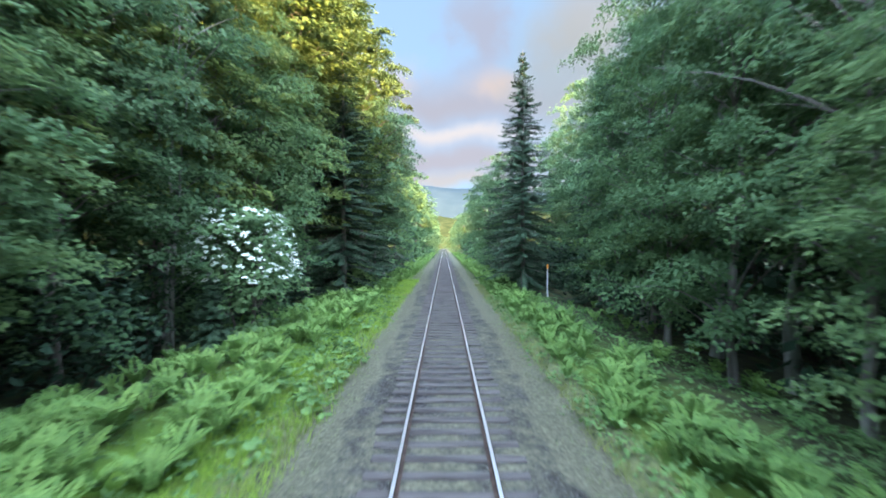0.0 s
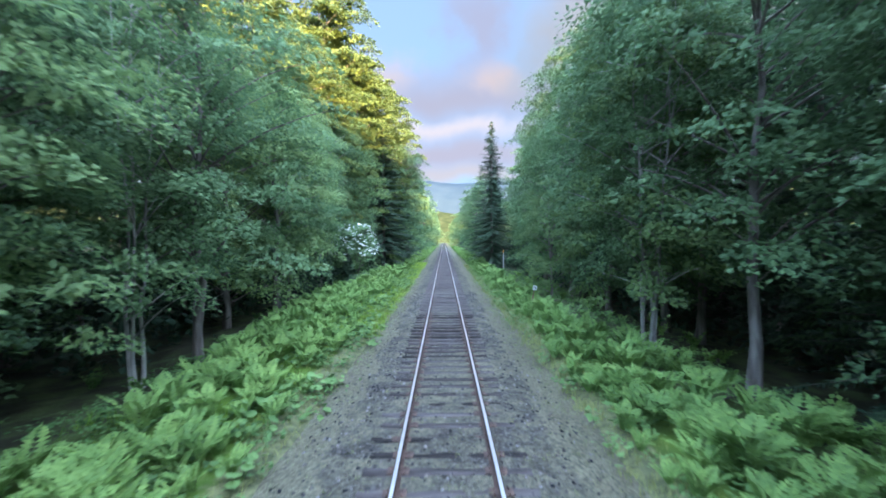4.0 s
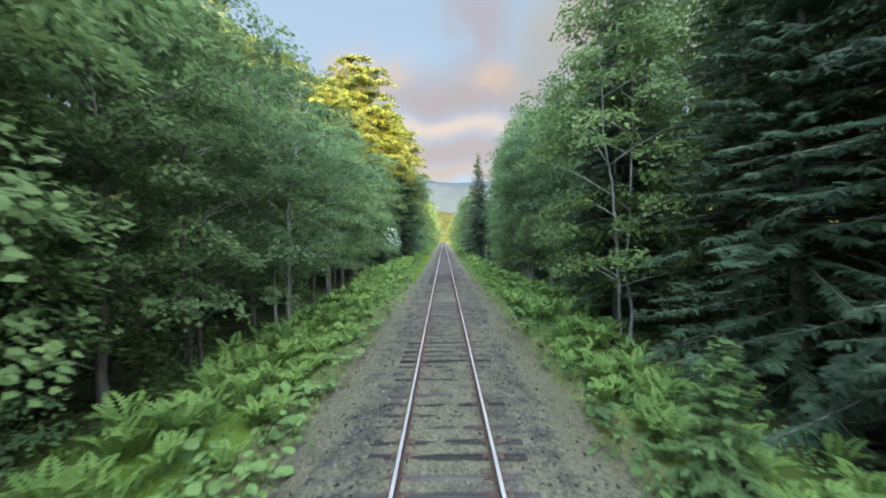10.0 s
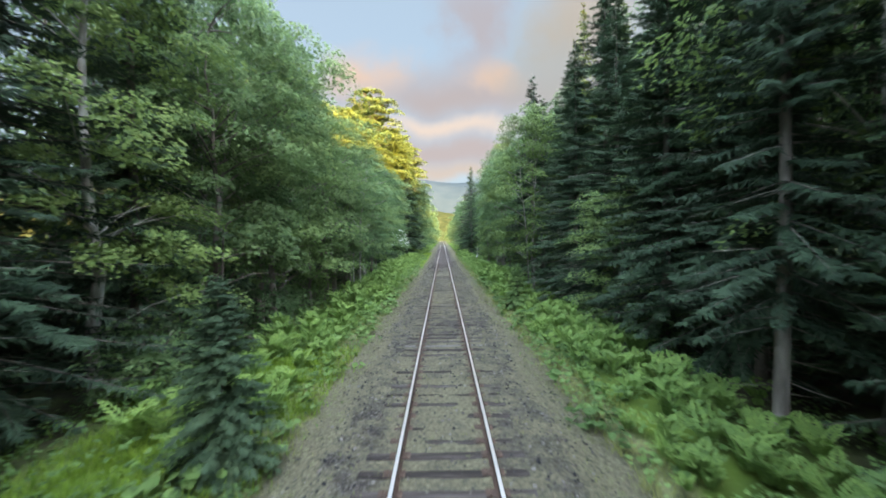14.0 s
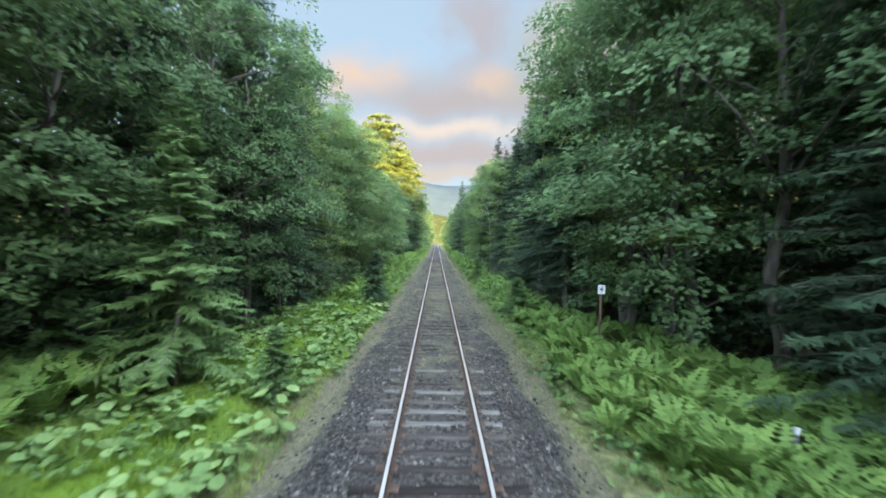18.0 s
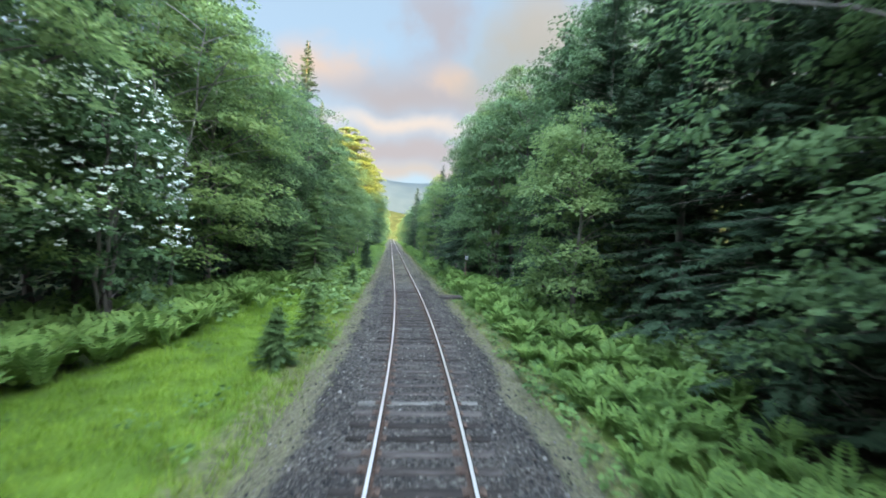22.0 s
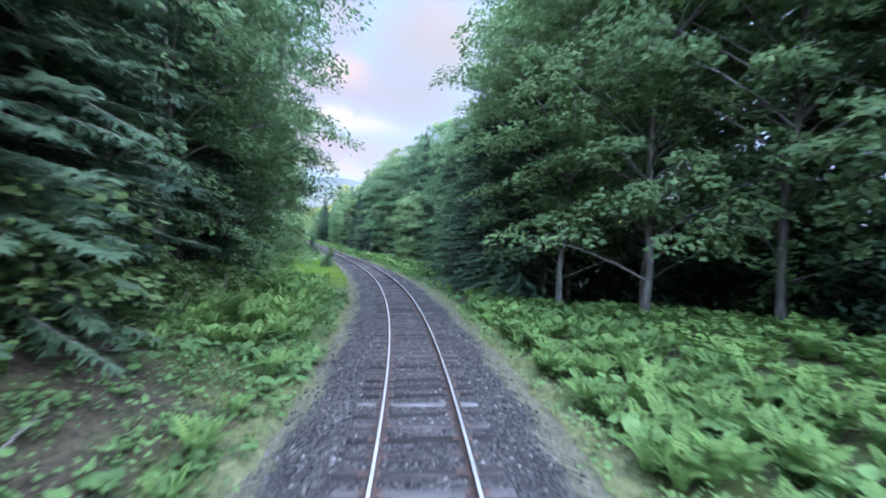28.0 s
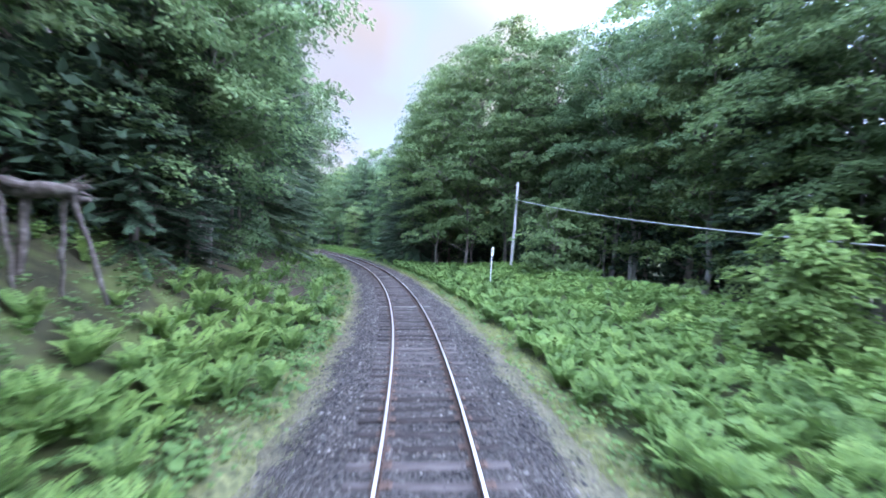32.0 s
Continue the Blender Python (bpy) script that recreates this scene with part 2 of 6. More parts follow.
M_TIE = material("weathered_tie", [(0.2, (0.012, 0.0105, 0.010)), (0.5, (0.031, 0.0265, 0.025)), (0.8, (0.078, 0.069, 0.065))], 0.95, 7, 8, 0.9, 30, obj=0.5, stretch=(0.15, 1, 1), spec=0.1)
M_PALE_TIE = material("bleached_tie", [(0.2, (0.05, 0.047, 0.044)), (0.5, (0.10, 0.096, 0.09)), (0.8, (0.17, 0.165, 0.155))], 0.95, 7, 8, 0.8, 30, stretch=(0.15, 1, 1), spec=0.1)
M_RAIL_SIDE = material("rusty_rail", [(0.2, (0.028, 0.019, 0.016)), (0.5, (0.060, 0.039, 0.031)), (0.8, (0.105, 0.068, 0.05))], 0.85, 9, 7, 0.3, 60, metal=0.1, spec=0.2)
M_RAIL_TOP = material("polished_rail_head", [(0.2, (0.64, 0.59, 0.56)), (0.8, (0.84, 0.77, 0.73))], 0.38, 12, 4, 0.05, 80, metal=1.0, stretch=(1, 0.05, 1))
M_HILL_NEAR = material("sunlit_hill_woods", [(0.3, (0.018, 0.024, 0.010)), (0.5, (0.032, 0.038, 0.015)), (0.72, (0.052, 0.056, 0.024))], 1.0, 0.12, 8, 1.0, 0.2, spec=0.0)
# distance haze is mixed into this blue base colour; there is no volume
M_HILL_FAR = material("haze_tinted_hill_woods", [(0.3, (0.021, 0.033, 0.045)), (0.7, (0.027, 0.040, 0.052))], 1.0, 0.02, 6, spec=0.0)

# ================= the line of the track =================
# s: metres along the track from the first viewpoint, against the view; u: metres to the right of the centre line
S_CURVE, L_EASE, K_FULL, CANT = 66.65, 34.72, 0.00657, 0.030
DS = 0.25
SG = np.arange(-420, 230, DS)
KG = K_FULL * np.clip((SG - S_CURVE) / L_EASE, 0, 1)
PSI = np.where(SG > S_CURVE, -np.cumsum(KG) * DS, 0.0)
CX, CY = np.cumsum(np.sin(PSI)) * DS, -np.cumsum(np.cos(PSI)) * DS
I0 = int(np.argmin(abs(SG)))
CX, CY = CX - CX[I0], CY - CY[I0]
BANK = CANT * KG / K_FULL


def at_track(s, u):
    """World x, y of track coordinates (arrays or numbers)."""
    ps = np.interp(s, SG, PSI)
    return np.interp(s, SG, CX) + u * np.cos(ps), np.interp(s, SG, CY) + u * np.sin(ps)


def to_track(x, y):
    """Track coordinates of world points."""
    x, y = np.atleast_1d(x).astype(float), np.atleast_1d(y).astype(float)
    s, u = np.empty_like(x), np.empty_like(x)
    step = slice(None, None, 4)
    for i in range(0, len(x), 4000):
        a, b = x[i:i + 4000], y[i:i + 4000]
        j = np.argmin((a[:, None] - CX[step]) ** 2 + (b[:, None] - CY[step]) ** 2, 1) * 4
        s[i:i + 4000] = SG[j]
        u[i:i + 4000] = (a - CX[j]) * np.cos(PSI[j]) + (b - CY[j]) * np.sin(PSI[j])
    return s, u


def ramp01(v, a, b):
    t = np.clip((v - a) / (b - a), 0, 1)
    return t * t * (3 - 2 * t)


def wave(x, y, f):
    return np.sin(x * f + 1.3 * np.sin(y * f * 0.7)) * np.cos(y * f * 1.1 + 0.8 * np.sin(x * f * 0.6))


def ground_su(s, u):
    """Height of the ground in track coordinates; the rail heads run at 0."""
    s, u = np.asarray(s, float), np.asarray(u, float)
    z = -0.40 - 0.05 * ramp01(abs(u), 3, 7)
    curve = ramp01(s, 112, 132)
    # cut bank inside the curve, fern mound outside it
    z = z + curve * ramp01(-u, 3.4, 11.5) * 3.9
    z = z + ramp01(s, 104, 128) * (0.35 * ramp01(u, 3.4, 8) + 1.0 * ramp01(u, 7, 13))
    z = z - (1 - curve) * (0.35 * ramp01(abs(u), 7, 14) + 0.55 * (1 - ramp01(s, 62, 70)) * ramp01(abs(u), 6.2, 10))
    far = ramp01(abs(u), 3.2, 6)
    z = z + far * (0.10 * wave(s, u, 0.55) + 0.05 * wave(s + 7, u, 1.7))
    return np.where(abs(u) < 2.9, -0.62, z)


# ================= mesh helpers =================
def np_mesh(name, verts, quads=None, tris=None, mats=(), midx=None, smooth=False):
    """A mesh from number arrays."""
    me = bpy.data.meshes.new(name)
    verts = np.asarray(verts, np.float32)
    loops, starts, k = [], [], 0
    for f, n in ((quads, 4), (tris, 3)):
        if f is not None and len(f):
            f = np.asarray(f, np.int32)
            loops.append(f.ravel())
            starts.append(k + np.arange(len(f)) * n)
            k += f.size
    loops, starts = np.concatenate(loops), np.concatenate(starts)
    me.vertices.add(len(verts))
    me.vertices.foreach_set("co", verts.ravel())
    me.loops.add(len(loops))
    me.loops.foreach_set("vertex_index", loops)
    me.polygons.add(len(starts))
    me.polygons.foreach_set("loop_start", starts.astype(np.int32))
    for m_ in mats:
        me.materials.append(m_)
    if midx is not None:
        me.polygons.foreach_set("material_index", np.asarray(midx, np.int32))
    me.polygons.foreach_set("use_smooth", np.full(len(starts), smooth))
    me.update(calc_edges=True)
    return me


class Build:
    """Collects pieces of one mesh."""

    def __init__(self):
        self.v, self.q, self.t, self.n = [], [], [], 0

    def add(self, v, q=None, t=None):
        if q is not None and len(q):
            self.q.append(np.asarray(q, np.int64) + self.n)
        if t is not None and len(t):
            self.t.append(np.asarray(t, np.int64) + self.n)
        self.v.append(np.asarray(v, float))
        self.n += len(v)

    def arrays(self):
        cat = lambda a, k: np.concatenate(a) if a else np.zeros((0, k), np.int64)
        return np.concatenate(self.v), cat(self.q, 4), cat(self.t, 3)

    def mesh(self, name, mats, smooth=False):
        v, q, t = self.arrays()
        return np_mesh(name, v, q, t, mats, None, smooth)

    def tube(self, pts, radii, sides=6, cap=True):
        pts = np.asarray(pts, float)
        n = len(pts)
        d = np.gradient(pts, axis=0)
        d /= np.linalg.norm(d, axis=1)[:, None] + 1e-9
        ref = np.where(abs(d[:, 2:3]) > 0.9, np.array([[1.0, 0, 0]]), np.array([[0, 0, 1.0]]))
        a = np.cross(d, ref)
        a /= np.linalg.norm(a, axis=1)[:, None] + 1e-9
        b = np.cross(d, a)
        ang = np.arange(sides) * 2 * np.pi / sides
        r = np.asarray(radii, float)[:, None, None]
        ring = pts[:, None] + r * (a[:, None] * np.cos(ang)[None, :, None] + b[:, None] * np.sin(ang)[None, :, None])
        i = np.arange(n - 1)[:, None] * sides
        j = np.arange(sides)[None]
        k = (j + 1) % sides
        q = np.stack([i + j, i + k, i + sides + k, i + sides + j], -1).reshape(-1, 4)
        v = ring.reshape(-1, 3)
        t = []
        if cap:
            v = np.vstack([v, pts[-1:]])
            t = [((n - 1) * sides + a_, (n - 1) * sides + (a_ + 1) % sides, n * sides) for a_ in range(sides)]
        self.add(v, q, t)

    def box(self, c, size, rot=None):
        h = np.array(size, float) / 2
        v = np.array([(x, y, z) for x in (-1, 1) for y in (-1, 1) for z in (-1, 1)], float) * h
        if rot is not None:
            v = v @ np.array(rot.to_3x3()).T
        self.add(v + np.array(c, float), [(0, 1, 3, 2), (4, 6, 7, 5), (0, 4, 5, 1), (2, 3, 7, 6), (0, 2, 6, 4), (1, 5, 7, 3)])


def part(name, me, parent, label=""):
    """Links a mesh as one object under a thing."""
    ob = new(name, me)
    ob.parent = parent
    if label:
        tagged(ob, label)
    return ob


def structure(name, me, label, category):
    return tagged(new(name, me), label, category, kind="structure")


def stuff(name, me, label, category):
    return tagged(new(name, me), label, category, kind="stuff")


def leaves(c, out, up, length, width, rng, fold=0.25):
    """Leaf rhombs: base, two sides, tip; c (n,3), out and up unit directions (n,3)."""
    side = np.cross(out, up)
    side /= np.linalg.norm(side, axis=1)[:, None] + 1e-9
    L_, W_ = length[:, None], width[:, None]
    base = c - out * L_ * 0.5
    tip = c + out * L_ * 0.5 - up * L_ * 0.12
    mid = c - out * L_ * 0.06
    a = mid + side * W_ * 0.5 - up * W_ * fold
    b = mid - side * W_ * 0.5 - up * W_ * fold
    v = np.stack([base, a, tip, b], 1).reshape(-1, 3)
    q = np.arange(len(c) * 4).reshape(-1, 4)
    return v, q


def unit(v):
    return v / (np.linalg.norm(v, axis=-1, keepdims=True) + 1e-9)


# ================= trees =================
def broadleaf(seed, H, R, low, pads=100, per=58, leaf=0.30, stems=1, lean=0.0, bark=None, foliage=None, limbs=0.3, raw=False, girth=1.0):
    """One broadleaved tree: trunk with limbs, and a crown of layered leaf sprays with gaps between them."""
    rng = np.random.default_rng(seed)
    tb, cb = Build(), Build()
    hm = low + (H - low) * 0.42
    # spray centres fill an uneven ovoid, in loose tiers
    n = pads
    hgt = low + (H - low) * np.clip(rng.beta(1.25, 1.15, n), 0.0, 0.985)
    tier = (H - low) / 11
    hgt = np.where(rng.random(n) < 0.6, low + np.round((hgt - low) / tier) * tier + rng.normal(0, 0.12, n), hgt)
    prof = np.where(hgt > hm, np.sqrt(np.clip(1 - ((hgt - hm) / (H + 0.4 - hm)) ** 2, 0.02, 1)), 0.72 + 0.28 * (hgt - low) / (hm - low + 1e-6))
    az = rng.random(n) * 2 * np.pi
    bumps = 1 + 0.17 * np.sin(az * 3 + seed) + 0.12 * np.sin(az * 5 + hgt)
    rad = R * prof * bumps * np.where(rng.random(n) < 0.72, rng.uniform(0.72, 1.05, n), rng.uniform(0.15, 0.72, n))
    tips = np.stack([rad * np.cos(az), rad * np.sin(az), hgt], 1)
    tops = []
    for k in range(stems):
        a0 = rng.random() * 6.28
        off = np.array([np.cos(a0), np.sin(a0), 0]) * (0.0 if stems == 1 else 0.22)
        drift = np.array([np.cos(a0), np.sin(a0), 0]) * (lean + (0.9 if stems > 1 else 0.25))
        tt = np.linspace(0, 1, 9)
        path = off + np.outer(tt ** 1.4, drift) + np.outer(tt, [0, 0, H * rng.uniform(0.84, 0.95) + 0.4]) - np.array([0, 0, 0.4])
        path[1:-1, :2] += rng.normal(0, 0.05 + 0.004 * H, (7, 2))
        r0 = girth * (0.055 + 0.0085 * H) * (1.0 if stems == 1 else 0.72)
        rr = r0 * (1 - 0.86 * tt) * np.where(tt == 0, 1.35, 1)
        tb.tube(path, rr, 8)
        tops.append(path)
    # limbs reach from the stem up and out to some of the sprays
    for i in rng.permutation(n)[: int(n * limbs)]:
        path = tops[rng.integers(stems)]
        hz = max(hgt[i] - rad[i] * rng.uniform(0.25, 0.75), low * 0.55)
        p0 = np.array([np.interp(hz, path[:, 2], path[:, k]) for k in range(3)])
        p1 = tips[i]
        mid = (p0 + p1) / 2 + np.array([0, 0, 0.16 * rad[i]]) + rng.normal(0, 0.12, 3)
        w = np.linspace(0, 1, 5)[:, None]
        cur = (1 - w) ** 2 * p0 + 2 * w * (1 - w) * mid + w ** 2 * p1
        tb.tube(cur, np.linspace(0.018 + 0.009 * rad[i], 0.008, 5), 3, False)
    # leaf sprays
    m_ = n * per
    pid = np.repeat(np.arange(n), per)
    size = rng.uniform(0.65, 1.25, n) * (0.45 + 0.09 * R)
    rr = np.sqrt(rng.random(m_)) * size[pid]
    aa = rng.random(m_) * 2 * np.pi
    outw = np.stack([np.cos(az), np.sin(az), np.zeros(n)], 1)
    sidew = np.stack([-np.sin(az), np.cos(az), np.zeros(n)], 1)
    px, py = rr * np.cos(aa) * 1.25, rr * np.sin(aa)
    c = tips[pid] + outw[pid] * px[:, None] + sidew[pid] * py[:, None]
    c[:, 2] += -0.30 * (rr ** 2) / size[pid] - 0.22 * px + rng.normal(0, 0.09 + 0.05 * size[pid], m_)
    o = unit(outw[pid] * (np.cos(aa) * 1.1 + 0.4)[:, None] + sidew[pid] * np.sin(aa)[:, None] + np.stack([rng.normal(0, 0.35, m_), rng.normal(0, 0.35, m_), rng.normal(-0.35, 0.35, m_)], 1))
    up = unit(np.stack([rng.normal(0, 0.34, m_), rng.normal(0, 0.34, m_), np.ones(m_)], 1) + rng.uniform(0.3, 1.5, (m_, 1)) * outw[pid])
    ll = leaf * rng.uniform(0.65, 1.25, m_)
    v, q = leaves(c, o, up, ll, ll * rng.uniform(0.6, 0.85, m_), rng)
    cb.add(v, q)
    if raw:
        return tb.arrays(), cb.arrays()
    root = new("tree")
    part("trunk", tb.mesh("trunk", [bark or M_BARK], True), root)
    part("crown", cb.mesh("crown", [foliage or M_MAPLE]), root)
    return root


def conifer(seed, H, R, low=0.4, step=0.42, per=7, fine=0.14, foliage=None, dead=0, raw=False, twig=1.0):
    """A spruce: straight trunk, whorls of drooping boughs with flat needle twigs."""
    rng = np.random.default_rng(seed)
    tb, cb = Build(), Build()
    tt = np.linspace(0, 1, 8)
    path = np.stack([rng.normal(0, 0.02 * min(H, 6) / 6, 8), rng.normal(0, 0.02, 8), tt * (H + 0.3) - 0.3], 1)
    tb.tube(path, (0.025 + 0.0105 * H) * (1 - 0.95 * tt), 8)
    fans = (-0.35, 0.35) if fine < 0.1 else (0.0,)
    C, O, U, LL, WW = [], [], [], [], []
    h = low
    while h < H - 0.08:
        f = (h - low) / (H - low)
        L0 = R * (1 - f) ** 0.78 * (0.78 if f < 0.06 else 1.0) + 0.05
        for k in range(per):
            a = rng.random() * 2 * np.pi
            Lb = L0 * rng.uniform(0.74, 1.12)
            hb = h + rng.uniform(-0.5, 0.5) * step
            rise = 0.45 * f - 0.18 + rng.normal(0, 0.08)
            w = np.linspace(0.0, 1, 5)
            r = Lb * w
            zz = hb + rise * r - 0.20 * Lb * w ** 2 + 0.12 * Lb * w ** 3
            ax = np.stack([r * np.cos(a), r * np.sin(a), zz], 1)
            if Lb > 1.2 and k % 2 == 0:
                tb.tube(ax, np.linspace(0.008 + 0.008 * Lb, 0.004, 5), 3, False)
            nt_ = max(4, int(Lb / fine) + 2)
            ws = np.clip(np.linspace(0.08, 1.0, nt_) + rng.normal(0, 0.6 / nt_, nt_), 0.05, 1.0)
            pos = np.stack([np.interp(ws, w, ax[:, j]) for j in range(3)], 1)
            axis = np.array([np.cos(a), np.sin(a), rise - 0.15])
            sd = np.array([-np.sin(a), np.cos(a), 0])
            tl = (0.12 + 0.27 * Lb * (1.05 - ws) ** 0.7 * np.minimum(1, ws * 3 + 0.25)) * rng.uniform(0.7, 1.25, nt_)
            tl = np.minimum(tl, 0.27 * rng.uniform(0.6, 1.4, nt_)) * twig
            for sg in (-1, 1):
                o = unit(axis * rng.uniform(0.3, 1.2, (nt_, 1)) + sg * sd * rng.uniform(0.4, 1.1, (nt_, 1)) + np.array([0, 0, 1]) * rng.normal(-0.20, 0.30, (nt_, 1)))
                for fan in fans:
                    of = unit(o + fan * (axis * [1, 1, 0] - 0.4 * sg * sd))
                    C.append(pos + of * tl[:, None] * 0.5)
                    O.append(of)
                    U.append(unit(np.tile([0, 0, 1.0], (nt_, 1)) + 0.55 * axis * [1, 1, 0] + rng.normal(0, 0.3, (nt_, 3))))
                    LL.append(tl * rng.uniform(0.85, 1.25, nt_))
                    WW.append(np.clip(tl * 0.42, 0.03, 0.10) * (0.55 if len(fans) > 1 else max(0.8, fine / 0.10)))
            C.append(pos[-1:])
            O.append(unit(axis)[None])
            U.append(np.array([[0, 0, 1.0]]))
            LL.append(np.array([0.12 * Lb + 0.1]))
            WW.append(np.array([0.08]))
        h += step * (0.75 + 0.5 * (1 - f)) * rng.uniform(0.85, 1.15)
    for k in range(dead):
        a, hb, Lb = rng.random() * 6.28, rng.uniform(0.8, low + 0.5), rng.uniform(0.5, 1.4)
        w = np.linspace(0, 1, 4)
        tb.tube(np.stack([w * Lb * np.cos(a), w * Lb * np.sin(a), hb - 0.25 * w * Lb + 0.1 * w ** 2], 1), np.linspace(0.016, 0.004, 4), 4, False)
    v, q = leaves(np.concatenate(C), np.concatenate(O), np.concatenate(U), np.concatenate(LL), np.concatenate(WW), rng, 0.15)
    cb.add(v, q)
    if raw:
        return tb.arrays(), cb.arrays()
    root = new("spruce_tree")
    part("trunk", tb.mesh("trunk", [M_BARK], True), root)
    part("crown", cb.mesh("crown", [foliage or M_SPRUCE]), root)
    return root


class Kind:
    """A tree shape that stands where it is first called for, and is copied after that."""

    def __init__(self, make, H, label, category, name, group=""):
        self.make, self.H, self.label, self.category, self.name, self.group, self.ob = make, H, label, category, name, group, None

    def stand(self, s, u, H, rz, wide=1.0, label="", lean=(0, 0), group=""):
        x, y = at_track(s, u)
        z = float(ground_su(s, u))
        k = H / self.H
        m_ = pose(x, y, z - 0.03, lean[0], lean[1], rz) @ Matrix.Diagonal((k * wide, k * wide, k, 1))
        if self.ob is None:
            self.ob = self.make()
            self.ob.name = self.name
            tagged(self.ob, self.label, self.category, group or self.group)
            self.ob.matrix_basis = m_
            ob = self.ob
            self.unscaled = True
        else:
            keep = self.ob.scale.copy()
            ob = copy_thing(self.ob, m_ @ Matrix.Diagonal((1 / keep[0], 1 / keep[1], 1 / keep[2], 1)))
        if label:
            tagged(ob, label)
        if group:
            ob["group"] = group
        return ob


G_EDGE = "trees along the railway"
MAPLES = [Kind(lambda i=i, a=a: broadleaf(100 + i, *a[:3], **a[3]), a[0], a[4], "broadleaf tree", "maple_tree", G_EDGE) for i, a in enumerate([
    (14, 3.9, 2.3, dict(pads=140, per=128, leaf=0.168), "tall green maple with layered leafy boughs"),
    (13, 3.6, 2.1, dict(pads=112, per=128, leaf=0.168, stems=2, bark=M_PALE_BARK, girth=0.62, foliage=M_BIRCH), "twin-stemmed slim pale maple with an airy crown"),
    (13, 3.7, 1.7, dict(pads=136, per=128, leaf=0.168), "dense green maple with boughs hanging low"),
    (13, 3.8, 3.1, dict(pads=130, per=128, leaf=0.168, stems=3, bark=M_PALE_BARK, girth=0.72), "three-stemmed maple with a high green crown"),
    (17, 3.4, 3.0, dict(pads=128, per=128, leaf=0.155, foliage=M_BIRCH, bark=M_PALE_BARK), "pale-barked birch with fresh light green leaves"),
    (10, 2.9, 0.7, dict(pads=120, per=128, leaf=0.16, foliage=M_LIGHT), "bushy light green young broadleaf tree"),
    (14, 4.7, 2.9, dict(pads=150, per=130, leaf=0.168), "broad round-crowned dark green maple on a bare trunk"),
    (13, 3.8, 2.0, dict(pads=140, per=128, leaf=0.168, foliage=M_LIGHT), "pale green maple with layered drooping boughs"),
])]
BIG = [Kind(lambda i=i: broadleaf(480 + i, 22, 5.4, (3.0, 0.7)[i], girth=0.62, pads=240, per=84, leaf=0.24, foliage=M_LIGHT), 22, "large broad maple with layered boughs outside the curve", "broadleaf tree", "maple_tree", G_EDGE) for i in range(2)]
SPRUCES = [Kind(lambda i=i, a=a: conifer(200 + i, *a[:3], **a[3]), a[0], a[4], "spruce tree", "spruce_tree", G_EDGE) for i, a in enumerate([
    (17, 3.5, 0.7, dict(step=0.38, per=9, fine=0.08), "tall dark green spruce with drooping boughs"),
    (15, 2.7, 2.2, dict(step=0.37, per=9, fine=0.08, dead=14), "dark spruce with dead twigs on its lower trunk"),
    (18, 3.9, 0.5, dict(step=0.38, per=9, fine=0.082), "broad dark green spruce with low boughs"),
])]
YOUNG = [Kind(lambda i=i, a=a: conifer(300 + i, *a[:3], **a[3]), a[0], a[4], "young spruce", "young_spruce", "young spruces beside the ballast") for i, a in enumerate([
    (3.0, 1.05, 0.10, dict(step=0.11, per=13, fine=0.05, twig=0.65), "small dense dark green spruce in the grass"),
    (2.2, 0.82, 0.10, dict(step=0.10, per=10, fine=0.042, foliage=M_SAPLING, twig=0.62), "small bushy spruce growing by the ballast"),
    (5.0, 1.35, 0.5, dict(step=0.2, per=9, fine=0.05, foliage=M_SAPLING, dead=6, twig=0.75), "slender light green young spruce with a bare stem"),
])]
SHRUBS = [Kind(lambda i=i, a=a: broadleaf(340 + i, *a[:3], **a[3]), a[0], a[4], "shrub", "shrub", "shrubs at the forest edge") for i, a in enumerate([
    (3.2, 1.7, 0.25, dict(pads=44, per=44, leaf=0.20, stems=3), "leafy green shrub at the edge of the wood"),
    (2.4, 1.5, 0.20, dict(pads=36, per=44, leaf=0.19, stems=3, foliage=M_BIRCH), "light green shrub among the ferns"),
])]
GOLD = [Kind(lambda i=i: broadleaf(460 + i, 30, 6.5, 7.0, pads=320, per=130, leaf=0.31, foliage=M_GOLD), 30, "very tall broadleaf tree, evening sun tinted into its leaves", "broadleaf tree", "maple_tree", "tall sunlit trees") for i in range(2)]
BACK_M = [Kind(lambda i=i: broadleaf(400 + i, 17, 4.8, 1.2, pads=130, per=84, leaf=0.24, limbs=0.1), 17, "tall maple deep in the shady wood", "broadleaf tree", "maple_tree", "trees deeper in the wood") for i in range(2)]
BACK_S = [Kind(lambda i=i: conifer(420 + i, 18, 3.4, 0.5, 0.5, 8, 0.22), 18, "tall spruce deep in the shady wood", "spruce tree", "spruce_tree", "trees deeper in the wood") for i in range(2)]
FAR_RAW = [broadleaf(440 + i, 14, 4.2, 0.8, pads=56, per=22, leaf=0.55, limbs=0.05, raw=True) for i in range(3)]
FAR_SPRUCE_RAW = [conifer(450 + i, 14, 3.0, 0.4, 0.8, 6, 0.45, raw=True) for i in range(2)]

# ================= ground =================
def graded(a, b, step, reach, grow=1.22):
    """Even steps from a to b, then growing steps out to reach on both sides."""
    mid = list(np.arange(a, b + 1e-6, step))
    lo, hi, d = [], [], step
    x = 0
    while x < reach:
        d *= grow
        x += d
        lo.append(a - x)
        hi.append(b + x)
    return np.array(lo[::-1] + mid + hi)


